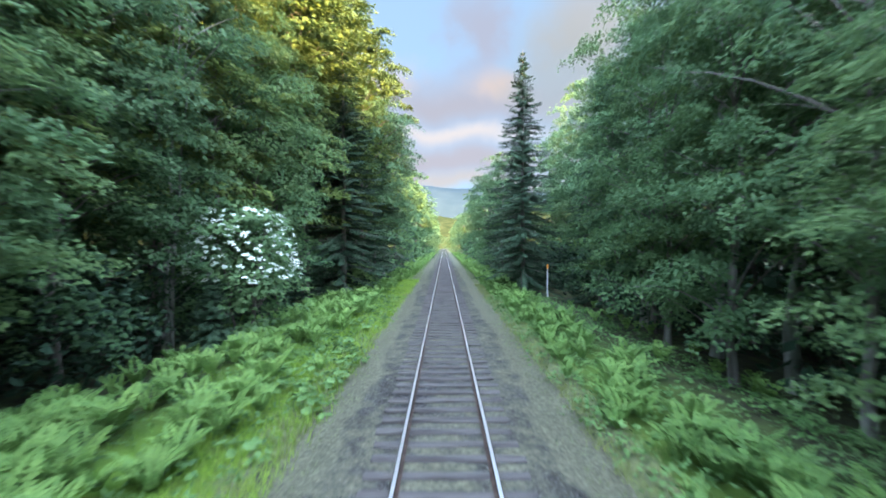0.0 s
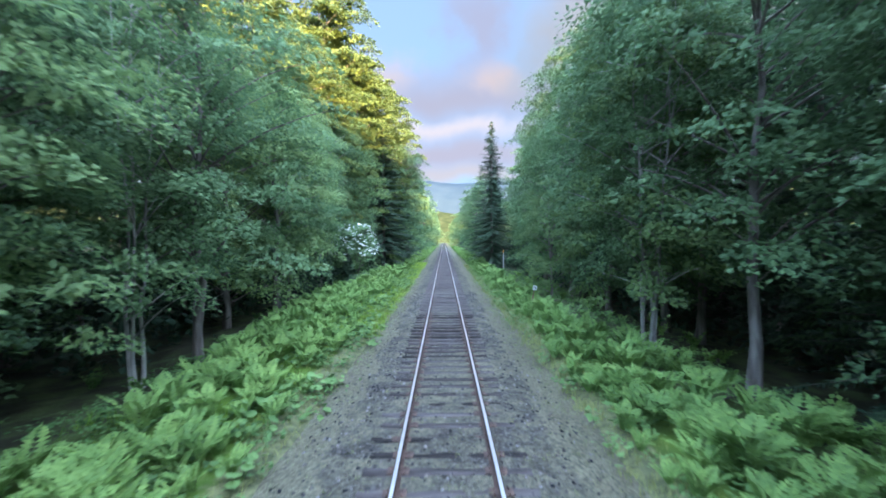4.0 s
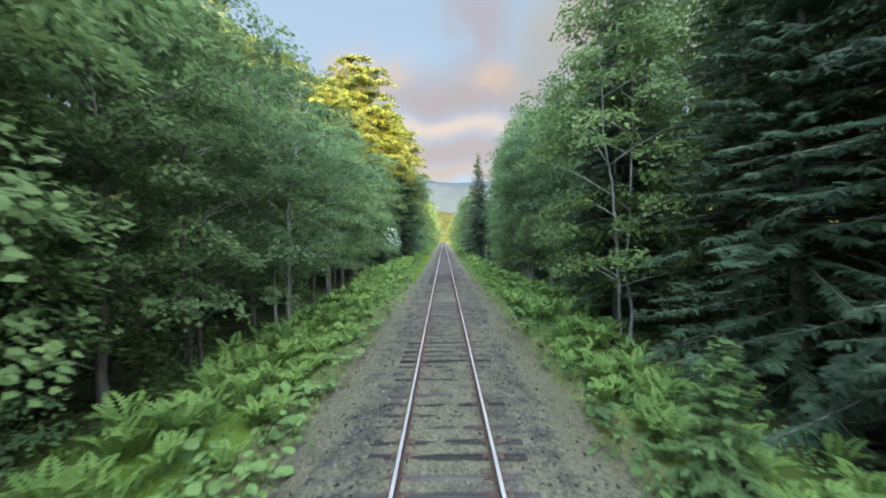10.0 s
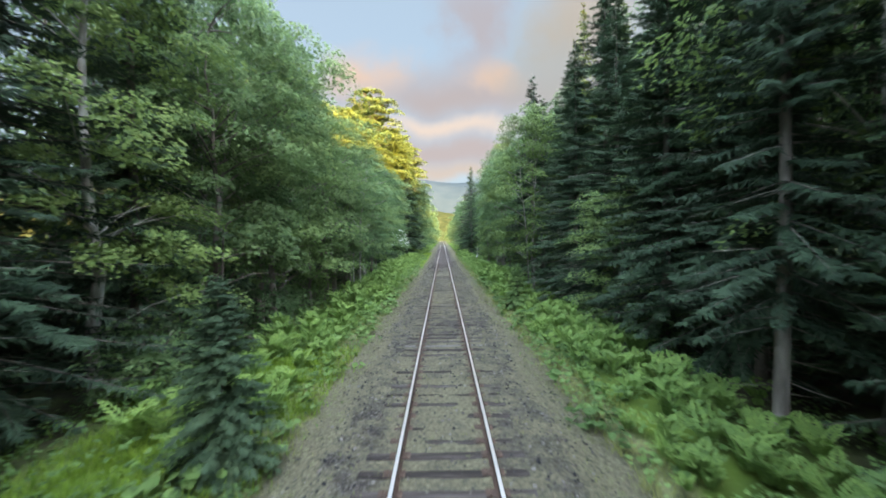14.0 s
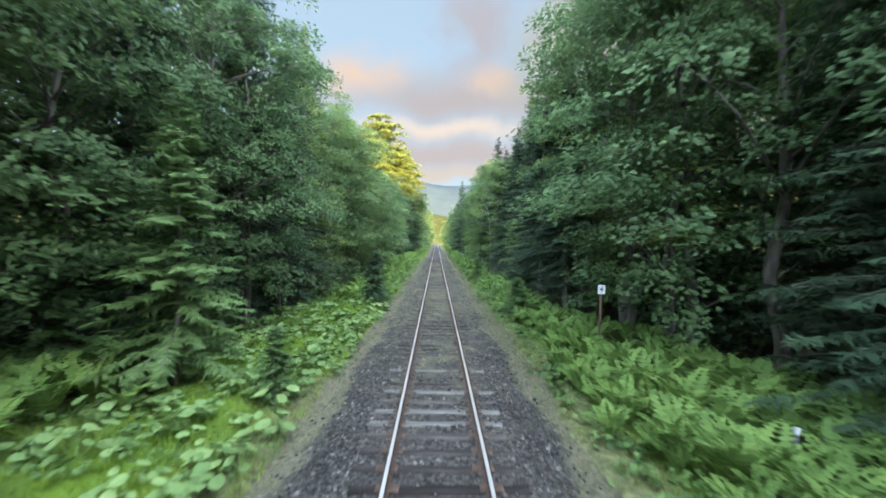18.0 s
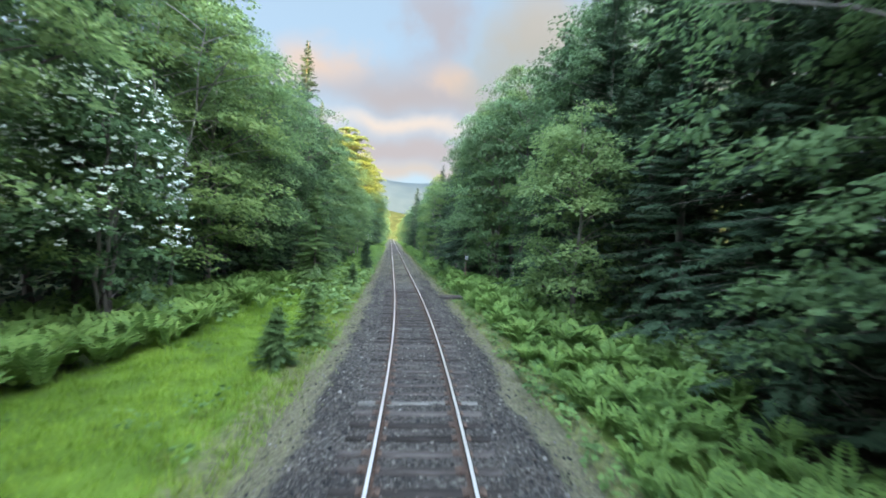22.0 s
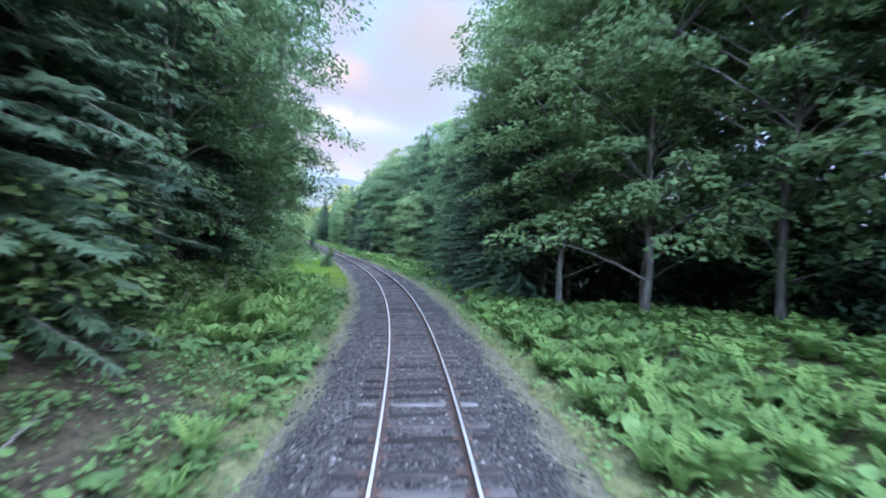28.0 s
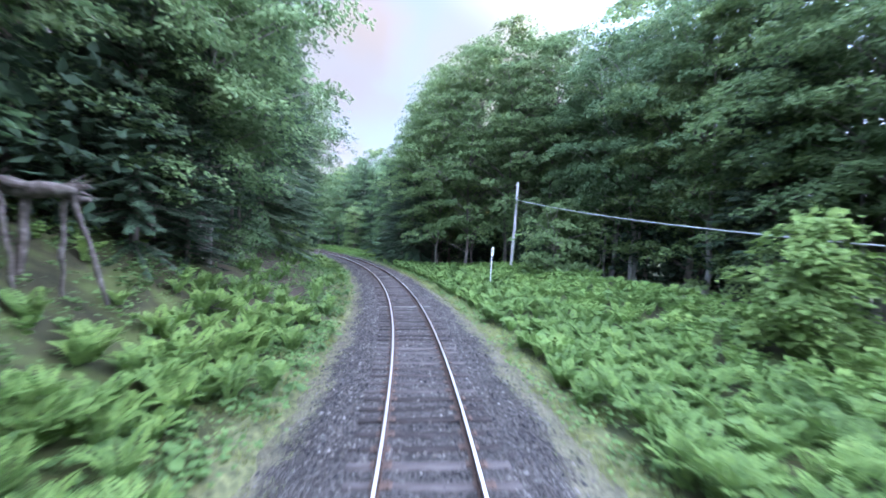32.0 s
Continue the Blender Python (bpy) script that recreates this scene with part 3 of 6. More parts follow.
# how far the mown clearing reaches from the track
LAWN_L = ([60, 70, 80, 86, 90, 92.5, 96, 99, 102, 106], [8.8, 9.1, 8.8, 8.6, 9.8, 13.0, 13.0, 10.5, 7.4, 5.4])


def is_lawn(s, u):
    past = -u - np.interp(s, *LAWN_L)
    return ramp01(s, 64, 74) * (1 - ramp01(s, 101, 106)) * ramp01(-u, 2.6, 3.2) * (1 - ramp01(past, -0.9, 0.7))


def grassy(s, u):
    edge = ramp01(abs(u), 2.8, 4.0) * (1 - ramp01(abs(u), 4.6, 7.5))
    left = ramp01(-u, 2.8, 3.8) * (1 - ramp01(-u, 5.5, 8.5)) * ramp01(s, -70, -60) * (1 - ramp01(s, 112, 126))
    dark = np.where(u > 0, ramp01(s, 92, 97) * (1 - ramp01(s, 113, 117)), 0)
    return np.clip(np.maximum(np.maximum(0.75 * edge * (1 - 0.85 * ramp01(s, 114, 126)) * (1 - dark), left), is_lawn(s, u)), 0, 1)


def make_ground_material():
    ma = M_SOIL.copy()
    ma.name = "woodland_ground"
    nt = ma.node_tree
    bs = next(n for n in nt.nodes if n.type == "BSDF_PRINCIPLED")
    soil = bs.inputs["Base Color"].links[0].from_socket
    at = nt.nodes.new("ShaderNodeAttribute")
    at.attribute_name = "grassy"
    no = nt.nodes.new("ShaderNodeTexNoise")
    no.inputs["Scale"].default_value, no.inputs["Detail"].default_value = 1.1, 8
    tc = next(n for n in nt.nodes if n.type == "TEX_COORD")
    nt.links.new(tc.outputs["Object"], no.inputs["Vector"])
    cr = nt.nodes.new("ShaderNodeValToRGB")
    cr.color_ramp.elements[0].position, cr.color_ramp.elements[0].color = 0.3, (0.032, 0.062, 0.010, 1)
    cr.color_ramp.elements[1].position, cr.color_ramp.elements[1].color = 0.72, (0.085, 0.145, 0.020, 1)
    nt.links.new(no.outputs[0], cr.inputs[0])
    mx = nt.nodes.new("ShaderNodeMix")
    mx.data_type = "RGBA"
    nt.links.new(at.outputs["Fac"], mx.inputs[0])
    nt.links.new(soil, mx.inputs[6])
    nt.links.new(cr.outputs[0], mx.inputs[7])
    # short dry grass and moss right beside the stones
    av = nt.nodes.new("ShaderNodeAttribute")
    av.attribute_name = "verge"
    nv = nt.nodes.new("ShaderNodeTexNoise")
    nv.inputs["Scale"].default_value, nv.inputs["Detail"].default_value = 6.0, 9
    nt.links.new(tc.outputs["Object"], nv.inputs["Vector"])
    cv = nt.nodes.new("ShaderNodeValToRGB")
    cv.color_ramp.elements[0].position, cv.color_ramp.elements[0].color = 0.32, (0.040, 0.045, 0.024, 1)
    cv.color_ramp.elements[1].position, cv.color_ramp.elements[1].color = 0.70, (0.125, 0.135, 0.062, 1)
    nt.links.new(nv.outputs[0], cv.inputs[0])
    # bare brown earth with leaf litter on the cut bank
    ab = nt.nodes.new("ShaderNodeAttribute")
    ab.attribute_name = "bare"
    cb = nt.nodes.new("ShaderNodeValToRGB")
    nb = nt.nodes.new("ShaderNodeTexNoise")
    nb.inputs["Scale"].default_value, nb.inputs["Detail"].default_value = 9.0, 10
    nt.links.new(tc.outputs["Object"], nb.inputs["Vector"])
    cb.color_ramp.elements[0].position, cb.color_ramp.elements[0].color = 0.33, (0.015, 0.012, 0.009, 1)
    cb.color_ramp.elements[1].position, cb.color_ramp.elements[1].color = 0.68, (0.062, 0.046, 0.034, 1)
    nt.links.new(nb.outputs[0], cb.inputs[0])
    mb = nt.nodes.new("ShaderNodeMix")
    mb.data_type = "RGBA"
    nt.links.new(ab.outputs["Fac"], mb.inputs[0])
    nt.links.new(mx.outputs[2], mb.inputs[6])
    nt.links.new(cb.outputs[0], mb.inputs[7])
    mx = mb
    # ragged edge between the two covers
    ad = nt.nodes.new("ShaderNodeMath")
    ad.operation = "ADD"
    nt.links.new(av.outputs["Fac"], ad.inputs[0])
    nt.links.new(nv.outputs[0], ad.inputs[1])
    mr = nt.nodes.new("ShaderNodeMapRange")
    mr.interpolation_type = "SMOOTHSTEP"
    mr.inputs["From Min"].default_value, mr.inputs["From Max"].default_value = 0.78, 1.22
    nt.links.new(ad.outputs[0], mr.inputs[0])
    m2 = nt.nodes.new("ShaderNodeMix")
    m2.data_type = "RGBA"
    nt.links.new(mr.outputs[0], m2.inputs[0])
    nt.links.new(mx.outputs[2], m2.inputs[6])
    nt.links.new(cv.outputs[0], m2.inputs[7])
    nt.links.new(m2.outputs[2], bs.inputs["Base Color"])
    return ma


def make_bed_material():
    """Ballast with thin weeds and moss where the verge attribute is high."""
    ma = M_BALLAST.copy()
    ma.name = "weedy_ballast"
    nt = ma.node_tree
    N, Lk = nt.nodes.new, nt.links.new
    bs = next(n for n in nt.nodes if n.type == "BSDF_PRINCIPLED")
    base = bs.inputs["Base Color"].links[0].from_socket
    tc = next(n for n in nt.nodes if n.type == "TEX_COORD")
    at, no, fi = N("ShaderNodeAttribute"), N("ShaderNodeTexNoise"), N("ShaderNodeTexNoise")
    at.attribute_name = "verge"
    no.inputs["Scale"].default_value, no.inputs["Detail"].default_value = 2.2, 9
    fi.inputs["Scale"].default_value, fi.inputs["Detail"].default_value = 13.0, 6
    Lk(tc.outputs["Object"], no.inputs["Vector"])
    Lk(tc.outputs["Object"], fi.inputs["Vector"])
    ad, mr, mx, cr = N("ShaderNodeMath"), N("ShaderNodeMapRange"), N("ShaderNodeMix"), N("ShaderNodeValToRGB")
    ad.operation = "ADD"
    Lk(at.outputs["Fac"], ad.inputs[0])
    Lk(no.outputs[0], ad.inputs[1])
    mr.interpolation_type = "SMOOTHSTEP"
    mr.inputs["From Min"].default_value, mr.inputs["From Max"].default_value = 0.72, 1.18
    Lk(ad.outputs[0], mr.inputs[0])
    # single stones: cells with a tone of their own and dark gaps
    vo, ve = N("ShaderNodeTexVoronoi"), N("ShaderNodeTexVoronoi")
    for v_ in (vo, ve):
        v_.inputs["Scale"].default_value = 19.0
        Lk(tc.outputs["Object"], v_.inputs["Vector"])
    ve.feature = "DISTANCE_TO_EDGE"
    sx, gap, tone, mul = N("ShaderNodeSeparateColor"), N("ShaderNodeMapRange"), N("ShaderNodeMapRange"), N("ShaderNodeMath")
    Lk(vo.outputs["Color"], sx.inputs[0])
    Lk(sx.outputs[0], tone.inputs[0])
    tone.inputs["To Min"].default_value, tone.inputs["To Max"].default_value = 0.55, 1.75
    Lk(ve.outputs["Distance"], gap.inputs[0])
    gap.inputs["From Max"].default_value, gap.inputs["To Min"].default_value = 0.16, 0.35
    mul.operation = "MULTIPLY"
    Lk(tone.outputs[0], mul.inputs[0])
    Lk(gap.outputs[0], mul.inputs[1])
    vs = N("ShaderNodeVectorMath")
    vs.operation = "SCALE"
    Lk(base, vs.inputs[0])
    Lk(mul.outputs[0], vs.inputs["Scale"])
    base = vs.outputs[0]
    bp = next(n for n in nt.nodes if n.type == "BUMP")
    hs = N("ShaderNodeMath")
    hs.operation = "MULTIPLY_ADD"
    Lk(gap.outputs[0], hs.inputs[0])
    hs.inputs[1].default_value = 0.8
    Lk(bp.inputs["Height"].links[0].from_socket, hs.inputs[2])
    Lk(hs.outputs[0], bp.inputs["Height"])
    e = cr.color_ramp.elements
    e[0].position, e[0].color = 0.30, (0.056, 0.055, 0.040, 1)
    e[1].position, e[1].color = 0.72, (0.166, 0.157, 0.102, 1)
    Lk(fi.outputs[0], cr.inputs[0])
    mx.data_type = "RGBA"
    Lk(mr.outputs[0], mx.inputs[0])
    Lk(base, mx.inputs[6])
    Lk(cr.outputs[0], mx.inputs[7])
    Lk(mx.outputs[2], bs.inputs["Base Color"])
    return ma


M_GROUND = make_ground_material()
M_BED = make_bed_material()


def bare(s, u):
    """Open earth on the inside bank."""
    k = ramp01(s, 122, 130) * (1 - ramp01(s, 144, 151)) * ramp01(-u, 2.7, 3.3) * (1 - ramp01(-u, 11, 15))
    return np.clip(k * (0.72 + 0.50 * wave(s, u, 0.9) + 0.15 * ramp01(-u, 4.5, 6)), 0, 1)


def verge(s, u):
    """How much dry grass and moss has crept in, 0 to 1."""
    a = abs(u) + 0.16 * wave(s, u, 1.1) + 0.10 * wave(s + 3, u, 2.9)
    old = 1 - ramp01(s, 54, 68)
    side = ramp01(a, 1.75 - 0.35 * old, 2.75 - 0.3 * old)
    mid = 0.62 * ramp01(s, 9, 16) * (1 - ramp01(s, 58, 76)) * (1 - ramp01(abs(u), 0.5, 2.2)) * (0.8 + 0.3 * wave(s, u, 0.4))
    dusty = (0.42 + 0.04 * ramp01(s, 6, 14) + 0.10 * wave(s, u, 0.7)) * (1 - ramp01(s, 56, 74))
    return np.clip(np.maximum(np.maximum(side, mid), dusty), 0, 1) * (1 - 0.35 * ramp01(s, 108, 124))


def make_ground():
    xs, ys = graded(-40, 22, 0.55, 2600), graded(-186, 44, 0.55, 2600)
    X, Y = np.meshgrid(xs, ys)
    s, u = to_track(X.ravel(), Y.ravel())
    z = ground_su(s, u)
    far = np.maximum(abs(X.ravel()) - 60, np.maximum(Y.ravel() - 100, -230 - Y.ravel()))
    inside = abs(u) < 3.2
    z = np.where((far > 0) & ~inside, -0.75, z)
    z = np.where((abs(u) < 4.5) & (Y.ravel() > 60), -0.75, z)
    nx, ny = len(xs), len(ys)
    i = (np.arange(ny - 1)[:, None] * nx + np.arange(nx - 1)[None]).ravel()
    q = np.stack([i, i + 1, i + nx + 1, i + nx], 1)
    me = np_mesh("ground", np.stack([X.ravel(), Y.ravel(), z], 1), q, None, [M_GROUND], None, True)
    at = me.attributes.new("grassy", "FLOAT", "POINT")
    at.data.foreach_set("value", grassy(s, u).astype(np.float32))
    av = me.attributes.new("verge", "FLOAT", "POINT")
    av.data.foreach_set("value", ((1 - ramp01(abs(u), 3.1, 4.3)) * (1 - 0.6 * bare(s, u))).astype(np.float32))
    ab = me.attributes.new("bare", "FLOAT", "POINT")
    ab.data.foreach_set("value", bare(s, u).astype(np.float32))
    structure("ground", me, "woodland ground with grass verges and a fern-covered bank", "ground")


make_ground()


def strip(name, s, us, zf, mats):
    """A sheet swept along the track; zf(s, u) gives the height."""
    S, U = np.meshgrid(s, us, indexing="ij")
    x, y = at_track(S.ravel(), U.ravel())
    z = zf(S.ravel(), U.ravel())
    n, k = len(s), len(us)
    i = (np.arange(n - 1)[:, None] * k + np.arange(k - 1)[None]).ravel()
    q = np.stack([i, i + 1, i + k + 1, i + k], 1)[:, ::-1]
    return np_mesh(name, np.stack([x, y, z], 1), q[:, ::-1], None, mats, None, True)


def bed(s, u):
    """Height of the ballast."""
    full = -0.161 - 0.018 * ramp01(s, 60, 75) - 0.040 * (1 - ramp01(s, 7, 14)) + 0.014 * wave(s, u, 0.8) * (1 - ramp01(s, 60, 72))
    half = 1.72 + 0.16 * wave(s, u * 0, 0.9) + 0.08 * wave(s + 2, u * 0, 2.6)
    z = full - 0.30 * ramp01(abs(u), half, half + 1.15) - 0.10 * ramp01(abs(u), 2.8, 3.3)
    z = z + 0.012 * wave(s, u, 5.3) + 0.02 * wave(s, u, 2.1) * ramp01(abs(u), 1.2, 1.9)
    return z + u * np.sin(np.interp(s, SG, BANK)) * (abs(u) < 3.4)


def make_bed():
    s = np.concatenate([np.arange(-340, -12, 2.0), np.arange(-12, 200, 0.3)])
    us = np.linspace(-3.3, 3.3, 45)
    me = strip("track_bed", s, us, bed, [M_BED])
    S, U = np.meshgrid(s, us, indexing="ij")
    me.attributes.new("verge", "FLOAT", "POINT").data.foreach_set("value", verge(S.ravel(), U.ravel()).astype(np.float32))
    structure("track_bed", me, "grey crushed-stone ballast bed under the track", "ballast")


make_bed()


# ================= hills =================
def hill(name, y0, depth, top, mat, label, seed, wide=900, tail=0.0):
    rng = np.random.default_rng(seed)
    xs, ys = np.linspace(-wide, wide, 90), np.linspace(0, depth, 24)
    X, Y = np.meshgrid(xs, ys)
    p = rng.random(6) * 6
    prof = top * (0.72 + 0.18 * np.sin(X * 3.1 / wide + p[0]) + 0.10 * np.sin(X * 9 / wide + p[1]) + 0.03 * np.sin(X * 31 / wide + p[2]))
    rise = np.sin(np.clip(Y / depth, 0, 1) * np.pi) ** 0.8
    Z = prof * rise + top * 0.012 * np.sin(X * 0.9 + Y * 0.7) * rise - 2
    nx = len(xs)
    i = (np.arange(len(ys) - 1)[:, None] * nx + np.arange(nx - 1)[None]).ravel()
    q = np.stack([i, i + 1, i + nx + 1, i + nx], 1)
    structure(name, np_mesh(name, np.stack([X.ravel() + tail, (Y + y0).ravel(), Z.ravel()], 1), q, None, [mat], None, True), label, "hill")


hill("backdrop_near_hill", 520, 420, 118, M_HILL_NEAR, "wooded hill gilded by low evening sun", 5, 700)
hill("backdrop_far_hill", 1700, 900, 450, M_HILL_FAR, "wooded mountain far behind the line, blue haze in its colour", 9, 2200)

# ================= plantings =================
rng0 = np.random.default_rng(7)


def front_h(s, pts):
    return float(np.interp(s, [p[0] for p in pts], [p[1] for p in pts]))


H_LEFT = [(110, 17.5), (130, 19), (165, 18), (215, 17)]
H_RIGHT = [(110, 20), (130, 20), (165, 18), (215, 18)]

# the forest edge, tree by tree: place along the line, distance from it, height, kind, width
LEFT_FAR = [
    (-52.0, -7.6, 19.0, "m4", 1.0), (-48.0, -8.4, 20.0, "m0", 1.0), (-44.0, -7.4, 18.0, "s0", 1.0), (-40.0, -8.0, 19.5, "m6", 0.85), (-36.5, -9.0, 21.0, "s2", 1.0),
    (-32.8, -7.9, 20.5, "s0", 1.05), (-30.0, -12.0, 20.0, "m0", 0.8), (-26.0, -11.6, 17.5, "m2", 0.8), (-22.5, -12.4, 18.5, "m7", 0.9),
]
LEFT_FIRST = [
    (-18.0, -12.2, 17.0, "m3", 0.9), (-13.5, -12.6, 15.0, "m2", 0.95), (-10.5, -13.0, 14.5, "m7", 1.0), (-6.2, -10.9, 13.6, "m3", 1.05), (-2.5, -9.9, 13.5, "m7", 1.0),
    (0.5, -11.4, 15.0, "m7", 1.0), (3.2, -11.2, 14.4, "m4", 0.9), (7.2, -8.9, 14.2, "m6", 1.0), (9.6, -9.4, 12.8, "m3", 0.8), (13.3, -10.6, 12.6, "m0", 0.85),
    (16.2, -8.6, 12.4, "m7", 0.95),
]
LEFT_MIDDLE = [
    (19.5, -8.8, 12.5, "m6", 0.85), (22.6, -9.6, 12.0, "m7", 0.9), (25.5, -7.0, 11.6, "m3", 0.95), (28.2, -12.0, 17.2, "m4", 0.9), (30.3, -8.2, 13.0, "m7", 0.95),
    (33.2, -8.3, 12.8, "m7", 0.8), (35.6, -10.4, 17.0, "m0", 0.85), (38.1, -8.8, 16.2, "m7", 0.9), (40.3, -10.6, 15.5, "m3", 0.9), (42.6, -9.0, 14.6, "m7", 0.95),
    (45.2, -10.4, 20.5, "s0", 0.85),
]
LEFT_BEND = [
    (48.0, -9.4, 16.8, "m4", 0.95), (50.4, -9.9, 17.5, "s2", 0.95), (53.0, -9.2, 15.5, "s1", 0.95), (55.0, -10.3, 23.4, "s0", 0.8), (57.2, -9.2, 15.0, "m2", 0.9),
    (59.3, -9.8, 16.5, "m6", 0.85), (62.0, -11.2, 18.0, "s2", 0.95), (64.2, -11.6, 17.5, "m0", 0.9), (66.8, -12.8, 18.5, "m7", 0.85), (69.5, -13.4, 18.0, "s0", 0.95),
]
LEFT_LAST = [
    (72.0, -12.0, 16.6, "m7", 1.0), (75.8, -12.4, 17.5, "m1", 1.1), (78.0, -14.0, 19.5, "m4", 1.0), (80.6, -13.2, 16.0, "s1", 1.0), (85.0, -14.2, 18.5, "m0", 1.0),
    (88.2, -13.0, 16.5, "m7", 1.0), (91.6, -13.6, 18.5, "m4", 1.05), (95.0, -12.6, 17.0, "m7", 1.0), (98.6, -12.8, 17.5, "m3", 1.0), (102.0, -12.0, 17.0, "m7", 1.0),
    (105.6, -11.6, 18.0, "m0", 1.0), (108.6, -10.6, 17.0, "s2", 1.0),
]
RIGHT_FAR = [
    (-64.0, 7.0, 14.5, "m0", 0.9), (-58.0, 7.6, 15.0, "s0", 0.9), (-52.0, 7.2, 15.0, "m2", 0.9), (-46.0, 7.6, 15.5, "s2", 0.8), (-41.0, 7.8, 16.0, "s0", 0.9),
    (-34.6, 6.5, 20.0, "s2", 0.92), (-31.0, 11.6, 19.0, "s0", 0.9), (-27.5, 11.2, 16.0, "m2", 0.8), (-24.0, 11.4, 20.5, "m4", 0.9), (-21.6, 10.8, 16.0, "m0", 0.8),
]
RIGHT_FIRST = [
    (-18.4, 9.8, 14.5, "m2", 0.8), (-17.0, 11.0, 21.5, "m4", 0.9), (-13.2, 9.2, 14.0, "m2", 0.85), (-13.0, 11.0, 21.5, "m4", 0.85), (-9.4, 9.6, 14.6, "m6", 0.75),
    (-5.4, 7.0, 7.6, "m5", 0.85), (-4.2, 10.4, 16.0, "m2", 0.95), (-1.2, 11.4, 17.5, "m6", 0.8), (1.8, 10.9, 17.4, "m2", 0.85), (4.2, 11.0, 17.0, "m0", 0.9),
    (6.6, 7.5, 13.4, "m3", 0.85), (8.0, 7.0, 13.0, "m1", 0.85), (10.8, 8.4, 14.8, "m6", 0.92), (13.0, 12.0, 17.0, "s2", 0.95), (15.2, 10.6, 15.5, "m2", 0.85),
]
RIGHT_MIDDLE = [
    (17.4, 9.4, 15.0, "m6", 0.85), (20.2, 9.2, 15.0, "m2", 0.85), (22.8, 8.8, 16.5, "s2", 0.95), (25.6, 7.3, 17.0, "s1", 0.85), (27.0, 10.9, 22.2, "g", 0.9),
    (28.2, 6.6, 13.4, "m1", 0.95), (30.6, 12.4, 21.6, "g", 0.85), (31.2, 8.6, 16.0, "s2", 0.95), (33.6, 8.2, 16.0, "s0", 1.0), (35.7, 9.2, 20.2, "s2", 0.9),
    (38.4, 8.7, 16.5, "s0", 1.0), (40.7, 8.0, 6.6, "m5", 1.15), (41.6, 9.2, 16.5, "s2", 1.0), (44.2, 8.1, 15.5, "s0", 1.05),
]
RIGHT_BEND = [
    (46.6, 8.9, 18.0, "s2", 0.95), (48.8, 8.1, 15.0, "s1", 1.0), (50.8, 9.3, 19.5, "m4", 1.0), (51.5, 6.4, 15.0, "s1", 0.8), (53.4, 8.8, 16.5, "s2", 0.95),
    (55.8, 6.6, 13.0, "s1", 0.9), (56.6, 9.6, 19.8, "m4", 1.05), (59.4, 8.4, 16.5, "m6", 0.95), (61.4, 9.8, 20.0, "m4", 1.0), (62.8, 8.2, 16.0, "m2", 0.95),
    (65.8, 9.6, 17.5, "m6", 0.95), (67.8, 10.6, 17.5, "s1", 1.0), (70.0, 10.4, 19.5, "s2", 1.0),
]
RIGHT_LAST = [
    (72.6, 11.2, 20.5, "s0", 1.0), (75.2, 10.6, 18.0, "m2", 0.9), (78.0, 9.6, 18.0, "s2", 1.0), (80.7, 7.0, 9.8, "m5", 1.0), (81.0, 10.2, 17.5, "s0", 1.0),
    (83.6, 9.8, 15.5, "s2", 1.05), (86.2, 10.4, 18.8, "s0", 1.0), (88.8, 9.8, 16.5, "s2", 1.0), (91.6, 9.8, 17.5, "s0", 1.05), (93.8, 7.8, 15.5, "m0", 0.9),
    (98.8, 6.6, 9.0, "m2", 0.8),
]
# needles take the sun-yellowed leaf colour from bottom to top, lit or not
SUN_TINTED_SPRUCE = Kind(lambda: conifer(230, 22, 3.2, 1.2, 0.5, 7, 0.16, foliage=M_GOLD), 22, "tall spruce, evening sun tinted into its whole crown", "spruce tree", "spruce_tree", "tall sunlit trees")
KINDS = {"g": SUN_TINTED_SPRUCE, **{"m%d" % i: k for i, k in enumerate(MAPLES)}, **{"s%d" % i: k for i, k in enumerate(SPRUCES)}}
SPECIAL = {
    (7.2, -8.9): "round-crowned dark maple on a bare trunk above the ferns", (25.5, -7.0): "several slim trunks of a maple rising from the ferns", (28.2, 6.6): "twin-stemmed slim pale maple by the ferns",
    (-34.6, 6.5): "tall pointed spruce standing out against the sky", (55.0, -10.3): "slender tall spruce rising above the broadleaf trees", (40.7, 8.0): "bright green young maple at the forest edge",
    (80.7, 7.0): "light green maple in front of dark trees", (-5.4, 7.0): "bright young maple with layered leaves over the ferns", (55.8, 6.6): "dark spruce with bare dead lower branches", (10.8, 8.4): "broad maple with pale forking stems over the ferns",
}
for s_, u_, h_, k_, w_ in LEFT_FAR + LEFT_FIRST + LEFT_MIDDLE + LEFT_BEND + LEFT_LAST + RIGHT_FAR + RIGHT_FIRST + RIGHT_MIDDLE + RIGHT_BEND + RIGHT_LAST:
    KINDS[k_].stand(s_, u_, h_, (s_ * 47 + u_ * 31) % 360, w_, label=SPECIAL.get((s_, u_), ""))
YOUNG[0].stand(-15.5, -8.7, 3.2, 0)
YOUNG[1].stand(37.5, 3.85, 2.5, 40, 0.85)
YOUNG[0].stand(52.5, -3.7, 3.3, 80, 0.88)
YOUNG[2].stand(66.5, -6.7, 7.6, 150, 0.95)
YOUNG[1].stand(67.5, -3.8, 1.8, 20, 0.9)
YOUNG[2].stand(65.8, -10.6, 4.8, 290, 1.2)
YOUNG[2].stand(73.5, -12.6, 4.8, 90, 1.15)
YOUNG[1].stand(84.0, -3.5, 2.2, 60, 1.0)
